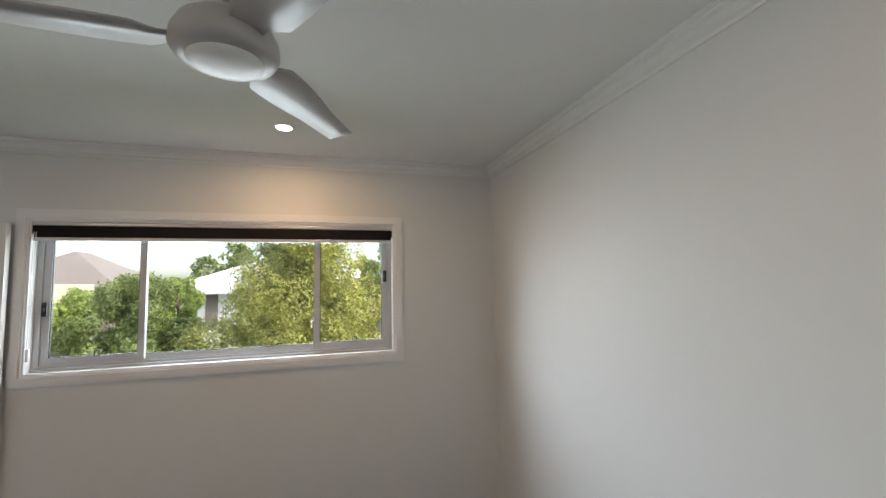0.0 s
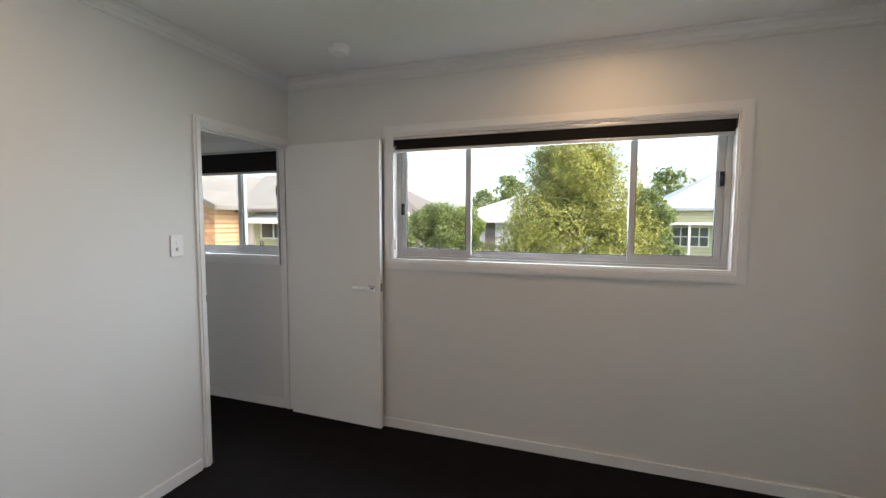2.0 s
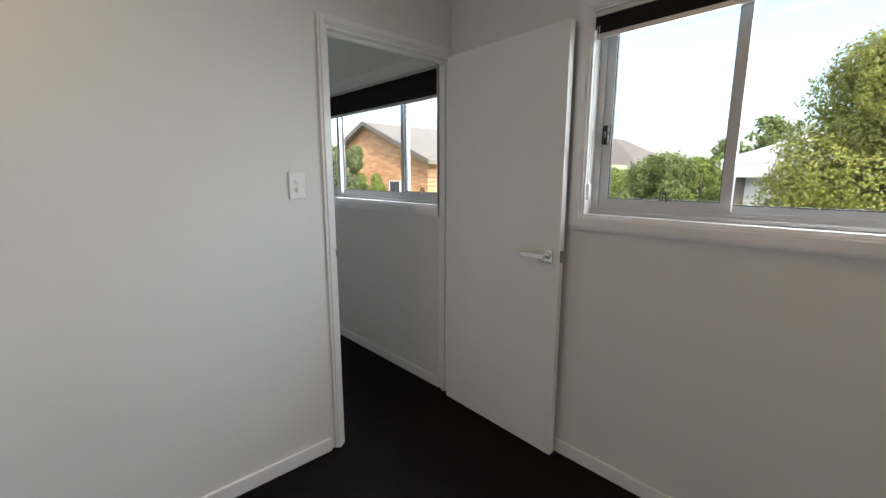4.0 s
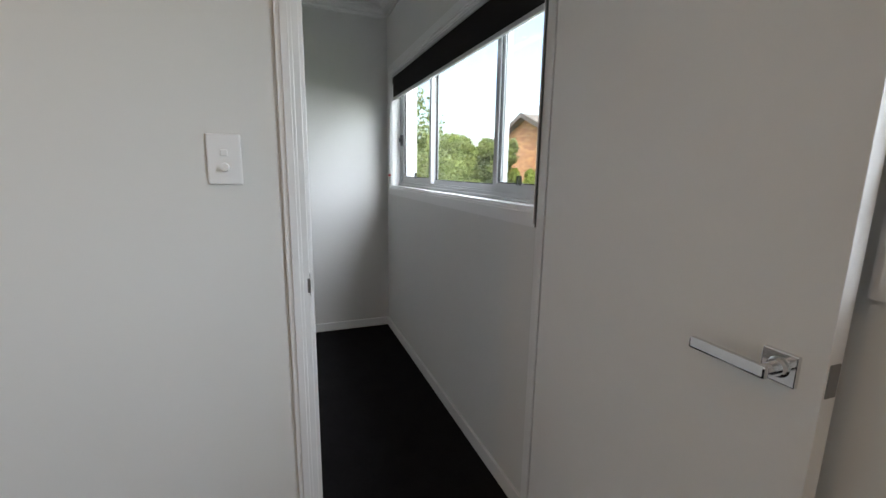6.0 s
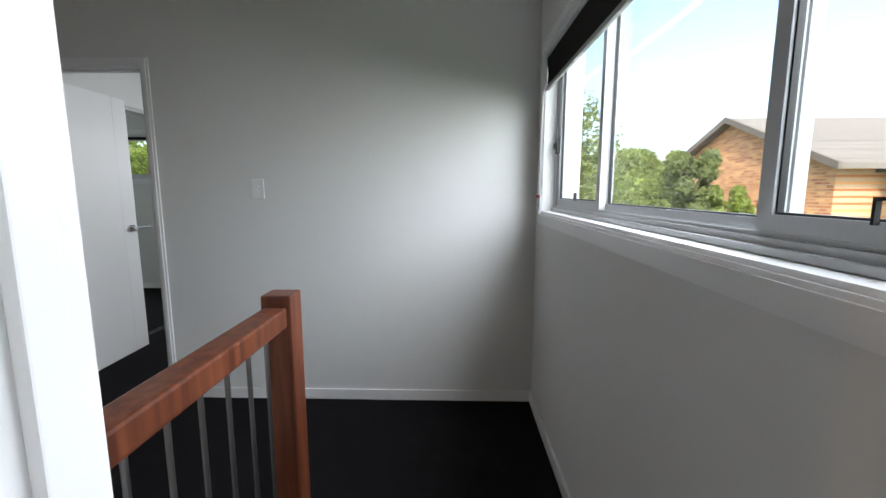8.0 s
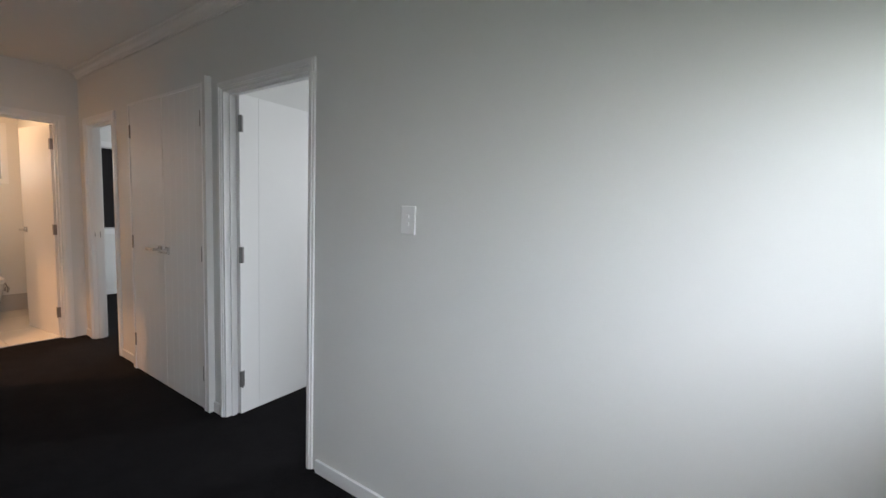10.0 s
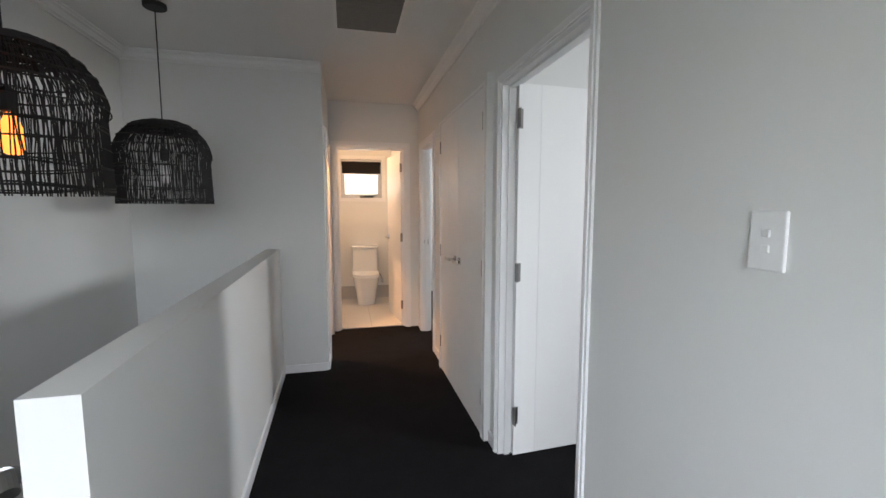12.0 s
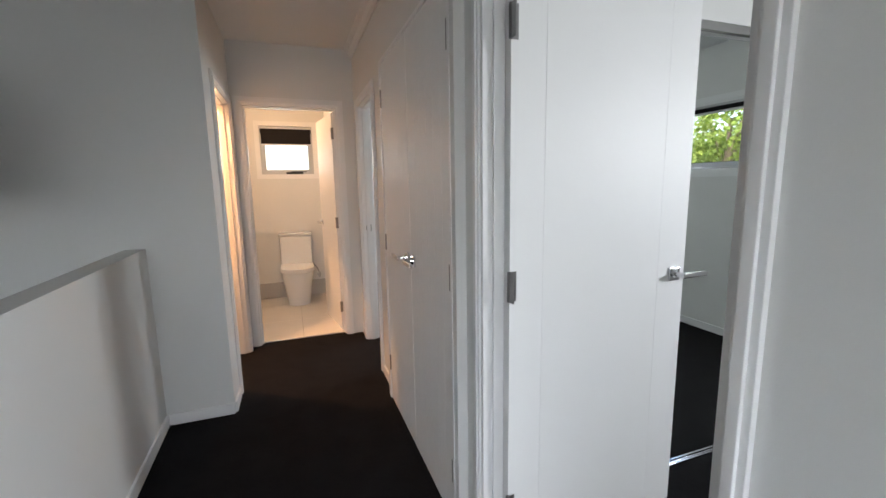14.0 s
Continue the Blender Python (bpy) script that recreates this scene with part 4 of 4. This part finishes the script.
def leaf_cloud(name, blobs, n, size, material, seed, parent, stretch=1.0):
    """Leaves scattered over lumpy shells: each one a small bent blade."""
    g = np.random.default_rng(seed)
    w = np.array([b[3] ** 2 for b in blobs])
    pick = g.choice(len(blobs), n, p=w / w.sum())
    c = np.array([b[:3] for b in blobs])[pick]
    rad = np.array([b[3] for b in blobs])[pick]
    d = g.normal(size=(n, 3))
    d /= np.linalg.norm(d, axis=1, keepdims=True)
    lump = 1 + 0.16 * np.sin(d[:, 0] * 6 + pick) * np.sin(d[:, 2] * 7 + pick * 2) + 0.1 * np.sin(d[:, 1] * 13 + pick)
    r = rad * lump * g.uniform(0.62, 1.05, n) ** 0.6
    p = c + d * r[:, None] * np.array([1, 1, stretch])
    nrm = d + g.normal(size=(n, 3)) * 0.55 + np.array([0, 0, 0.35])
    nrm /= np.linalg.norm(nrm, axis=1, keepdims=True)
    u = np.cross(nrm, g.normal(size=(n, 3)))
    u /= np.linalg.norm(u, axis=1, keepdims=True)
    v = np.cross(nrm, u)
    s = size * g.uniform(0.6, 1.3, n)[:, None]
    tip, side, mid = p + u * s, v * s * 0.42, p + u * s * 0.45 - nrm * s * 0.12
    verts = np.stack([p, mid + side, tip, mid - side], axis=1).reshape(-1, 3)
    idx = np.arange(n) * 4
    faces = np.stack([idx, idx + 1, idx + 2, idx + 3], axis=1)
    me = bpy.data.meshes.new(name)
    me.from_pydata(verts.tolist(), [], faces.tolist())
    me.materials.append(material)
    ob = new(name, me)
    ob.parent = parent
    return ob


def tree(x, y, top, radius, seed, material, label, leaves=16200, size=0.11, low=-1.8, cone=0.75, blobs_n=34):
    g = random.Random(seed)
    ob = base("tree", x, y, GZ, label=label, category="tree")
    h = top - GZ
    bm = bmesh.new()
    tube(bm, (0, 0, -0.05), (0.1, 0.05, h * 0.4), radius * 0.075, radius * 0.055, 10)
    tube(bm, (0.1, 0.05, h * 0.4), (0.0, 0.1, h * 0.85), radius * 0.055, radius * 0.015, 8)
    part("trunk", bm, M_BARK, ob)
    blobs = []
    bl = low - GZ
    for k in range(blobs_n):
        f = (k + 0.5) / blobs_n
        z = bl + (h - bl) * f
        env = radius * (1 - f ** 1.7 * cone) * (0.62 + 0.38 * min(1, f * 4))
        a = k * 2.4 + g.uniform(-0.5, 0.5)
        rr = env * g.uniform(0.3, 1.02)
        br = radius * g.uniform(0.18, 0.36) * (1 - 0.35 * f)
        blobs.append((rr * math.cos(a), rr * math.sin(a), min(z, h - br * 0.9), br))
    for b in blobs[::3]:
        bm = bmesh.new()
        z0 = max(0.3, b[2] - radius * 0.5)
        tube(bm, (0.06, 0.03, min(z0, h * 0.7)), (b[0] * 0.8, b[1] * 0.8, b[2]), radius * 0.025, radius * 0.006, 6)
        part("limb", bm, M_BARK, ob)
    leaf_cloud("crown", blobs, leaves, size, material, seed, ob)
    return ob


tree(1.65, 15.4, 5.25, 3.9, 3, M_LEAF_A, "large yellow-green leafy tree beyond the bedroom window", leaves=130000, size=0.09, low=-2.4, cone=0.92, blobs_n=80)
tree(4.7, 16.5, 2.9, 1.7, 5, M_LEAF_C, "smaller dark green tree beside the neighbour's house", leaves=16200, size=0.11, low=-2.4)
tree(-4.9, 17.0, 2.3, 2.7, 8, M_LEAF_C, "rounded green garden tree", leaves=36000, size=0.11, low=-2.4, cone=0.6)
tree(-3.9, 18.8, 2.2, 1.8, 9, M_LEAF_B, "bright green garden tree", leaves=20000, size=0.11, low=-2.4, cone=0.6)
tree(-8.2, 17.5, 1.7, 2.7, 12, M_LEAF_B, "low bright green garden tree", leaves=30000, size=0.11, low=-2.6, cone=0.6)
tree(9.0, 15.5, 0.5, 1.0, 14, M_LEAF_B, "small garden shrub tree by the fence", leaves=9000, size=0.11, low=-2.6, cone=0.6)
tree(-5.5, 42.0, 6.3, 2.6, 15, M_LEAF_C, "dark distant tree behind the white house", leaves=3500, size=0.3, low=0.0)
tree(-9.5, 48.0, 5.2, 2.6, 16, M_LEAF_C, "dark distant tree behind the white house", leaves=3000, size=0.3, low=0.0)
tree(9.5, 40.0, 6.2, 3.2, 17, M_LEAF_C, "dark distant tree behind the neighbour's roof", leaves=4000, size=0.3, low=0.0)
tree(-21.0, 38.0, 6.5, 3.0, 18, M_LEAF_C, "dark distant tree behind the far house", leaves=3500, size=0.3, low=0.0)
for k, (tx, ty, tt, tr, mm) in enumerate(((-15.2, 6.6, 2.7, 1.7, M_LEAF_B), (-17.6, 6.9, 3.0, 1.9, M_LEAF_B), (-20.4, 7.2, 3.3, 2.1, M_LEAF_A), (-23.6, 7.0, 3.4, 2.3, M_LEAF_B), (-13.2, 6.9, 2.5, 1.2, M_LEAF_C), (-27.0, 6.6, 3.9, 2.6, M_LEAF_C), (-19.0, 4.4, 1.9, 1.8, M_LEAF_C), (-12.7, 7.7, 1.45, 1.25, M_LEAF_B))):
    tree(tx, ty, tt, tr, 30 + k, mm, "leafy green garden tree beyond the hall window", leaves=24000, size=0.11, low=-2.4, cone=0.6)
tree(-11.8, 2.6, 3.9, 3.0, 50, M_LEAF_B, "bright green tree beyond the west window", leaves=16200, size=0.11, low=-2.0, cone=0.6)
tree(-12.5, -3.6, 2.4, 2.3, 51, M_LEAF_B, "bright green tree beyond the west window", leaves=16200, size=0.11, low=-2.0, cone=0.6)


def gable_poly(name, pts, y0, y1, material, parent, label=""):
    """A prism along y over an outline in x and z."""
    bm = bmesh.new()
    a = [bm.verts.new((x, y0, z)) for x, z in pts]
    b = [bm.verts.new((x, y1, z)) for x, z in pts]
    for i in range(len(pts)):
        j = (i + 1) % len(pts)
        bm.faces.new((a[i], a[j], b[j], b[i]))
    bm.faces.new(list(reversed(a)))
    bm.faces.new(b)
    bmesh.ops.recalc_face_normals(bm, faces=bm.faces)
    return part(name, bm, material, parent, label)


def hip_roof(x0, x1, y0, y1, eave, ridge, parent, material, over=0.5, t=0.12):
    bm = bmesh.new()
    x0, x1, y0, y1 = x0 - over, x1 + over, y0 - over, y1 + over
    d = min(x1 - x0, y1 - y0) / 2
    if x1 - x0 > y1 - y0:
        r = ((x0 + d, (y0 + y1) / 2), (x1 - d, (y0 + y1) / 2))
    else:
        r = (((x0 + x1) / 2, y0 + d), ((x0 + x1) / 2, y1 - d))
    lo = [bm.verts.new((x, y, eave - t)) for x, y in ((x0, y0), (x1, y0), (x1, y1), (x0, y1))]
    up = [bm.verts.new((x, y, eave)) for x, y in ((x0, y0), (x1, y0), (x1, y1), (x0, y1))]
    rv = [bm.verts.new((*p, ridge)) for p in r]
    for i in range(4):
        bm.faces.new((lo[i], lo[(i + 1) % 4], up[(i + 1) % 4], up[i]))
    bm.faces.new(list(reversed(lo)))
    if x1 - x0 > y1 - y0:
        quads = ((up[0], up[1], rv[1], rv[0]), (up[1], up[2], rv[1]), (up[2], up[3], rv[0], rv[1]), (up[3], up[0], rv[0]))
    else:
        quads = ((up[0], up[1], rv[0]), (up[1], up[2], rv[1], rv[0]), (up[2], up[3], rv[1]), (up[3], up[0], rv[0], rv[1]))
    for q in quads:
        bm.faces.new(q)
    bmesh.ops.recalc_face_normals(bm, faces=bm.faces)
    return part("roof", bm, material, parent)


def house_window(parent, x0, x1, y, z0, z1, cols, rows=1):
    w = part("window", slab("y", y - 0.05, y + 0.02, x0, x1, z0, z1, tuple((x0 + 0.05 + (x1 - x0 - 0.05) * c / cols, x0 + (x1 - x0 - 0.05) * (c + 1) / cols, z0 + 0.05 + (z1 - z0 - 0.05) * r / rows, z0 + (z1 - z0 - 0.05) * (r + 1) / rows) for c in range(cols) for r in range(rows))), M_RENDER, parent, "white window frame")
    part("pane", boxm(x0 + 0.03, x1 - 0.03, y - 0.02, y - 0.005, z0 + 0.03, z1 - 0.03), M_DARKWIN, w)
    return w


def brick_house():
    ob = base("brick_house", label="orange brick gabled house with a weathered tile roof", category="house")
    gable_poly("wall", ((-18.6, GZ), (-10.55, GZ), (-10.55, 2.0), (-14.6, 3.62), (-18.6, 2.0)), 9.0, 20.0, M_BRICK, ob, "orange brick gable wall")
    for a, b in (((-14.6, 3.75), (-10.15, 1.98)), ((-14.6, 3.75), (-19.0, 1.98))):
        gable_poly("roof", (a, b, (b[0], b[1] - 0.14), (a[0], a[1] - 0.14)), 8.75, 20.3, M_ROOFT, ob)
        gable_poly("barge", ((a[0], a[1] + 0.03), (b[0], b[1] + 0.03), (b[0], b[1] - 0.16), (a[0], a[1] - 0.16)), 8.66, 8.749, M_BEIGEROOF, ob)
    wing = part("wall", boxm(-10.549, -7.6, 10.4, 20.0, GZ, 1.95), M_BOARD, ob, "pale green-cream boarded wing")
    part("white_return", boxm(-10.548, -10.05, 10.36, 10.399, GZ, 1.9), M_RENDER, ob)
    gable_poly_roof = bmesh.new()
    v = [gable_poly_roof.verts.new(c) for c in ((-10.6, 10.0, 1.9), (-7.2, 10.0, 1.9), (-8.6, 14.8, 3.75), (-13.4, 14.8, 3.75), (-10.6, 10.0, 1.78), (-7.2, 10.0, 1.78), (-8.6, 14.8, 3.6), (-13.4, 14.8, 3.6))]
    for f in ((0, 1, 2, 3), (4, 7, 6, 5), (0, 4, 5, 1), (1, 5, 6, 2), (2, 6, 7, 3), (3, 7, 4, 0)):
        gable_poly_roof.faces.new([v[i] for i in f])
    bmesh.ops.recalc_face_normals(gable_poly_roof, faces=gable_poly_roof.faces)
    part("roof", gable_poly_roof, M_ROOFT, ob)
    part("gutter", boxm(-10.5, -7.25, 9.88, 9.999, 1.76, 1.88, bevel=0.02), M_BEIGEROOF, ob)
    house_window(ob, -9.7, -7.9, 10.35, 0.75, 1.62, 3)
    bm = bmesh.new()
    v = [bm.verts.new(c) for c in ((-10.0, 10.39, 1.74), (-7.7, 10.39, 1.74), (-7.7, 9.7, 1.38), (-10.0, 9.7, 1.38), (-10.0, 10.39, 1.70), (-7.7, 10.39, 1.70), (-7.7, 9.7, 1.34), (-10.0, 9.7, 1.34))]
    for f in ((0, 1, 2, 3), (4, 7, 6, 5), (0, 4, 5, 1), (1, 5, 6, 2), (2, 6, 7, 3), (3, 7, 4, 0)):
        bm.faces.new([v[i] for i in f])
    bmesh.ops.recalc_face_normals(bm, faces=bm.faces)
    part("awning", bm, M_RENDER, ob, "white window awning")
    house_window(ob, -13.0, -12.2, 8.95, 0.3, 1.2, 1)


brick_house()


def white_house():
    ob = base("white_house", label="white rendered house with a pale hipped roof", category="house")
    part("wall", boxm(-4.0, 5.5, 22.5, 31.0, GZ, 1.95), M_RENDER, ob)
    hip_roof(-4.0, 5.5, 22.5, 31.0, 2.05, 4.0, ob, M_WHITEROOF, over=0.45)
    part("beam", boxm(-4.3, 2.0, 22.0, 22.4, 1.35, 1.95), M_RENDER, ob)
    # dark slab on the wall front; its colour stands in for a recess's shade
    part("recess_shade_slab", boxm(-3.6, -3.0, 22.42, 22.499, -1.0, 1.35), M_BEIGEROOF, ob)
    part("balcony", boxm(-4.4, 2.0, 21.6, 22.49, -1.9, -0.6), M_RENDER, ob)


white_house()


def board_house():
    ob = base("weatherboard_house", label="cream weatherboard house with a pale grey metal roof", category="house")
    part("wall", boxm(5.6, 14.0, 20.0, 29.0, GZ, 1.95), M_BOARD, ob)
    hip_roof(5.6, 14.0, 20.0, 29.0, 2.1, 4.6, ob, M_METALROOF, over=0.4)
    part("awning", boxm(5.4, 14.2, 19.3, 19.999, 1.3, 1.42), M_RENDER, ob)
    house_window(ob, 5.75, 7.75, 19.97, 0.25, 1.22, 5, 2)
    house_window(ob, 8.5, 10.2, 19.97, 0.1, 1.15, 2, 1)
    for x in (6.75, 9.6):
        part("post", boxm(x, x + 0.1, 19.35, 19.45, GZ, 1.3), M_RENDER, ob)


board_house()


def far_house():
    ob = base("far_house", label="distant house with a beige tiled roof", category="house")
    part("wall", boxm(-19.0, -11.0, 30.0, 40.0, GZ, 1.7), M_BEIGEROOF, ob)
    hip_roof(-19.0, -11.0, 30.0, 40.0, 1.9, 4.6, ob, M_BEIGEROOF, over=0.5)


far_house()
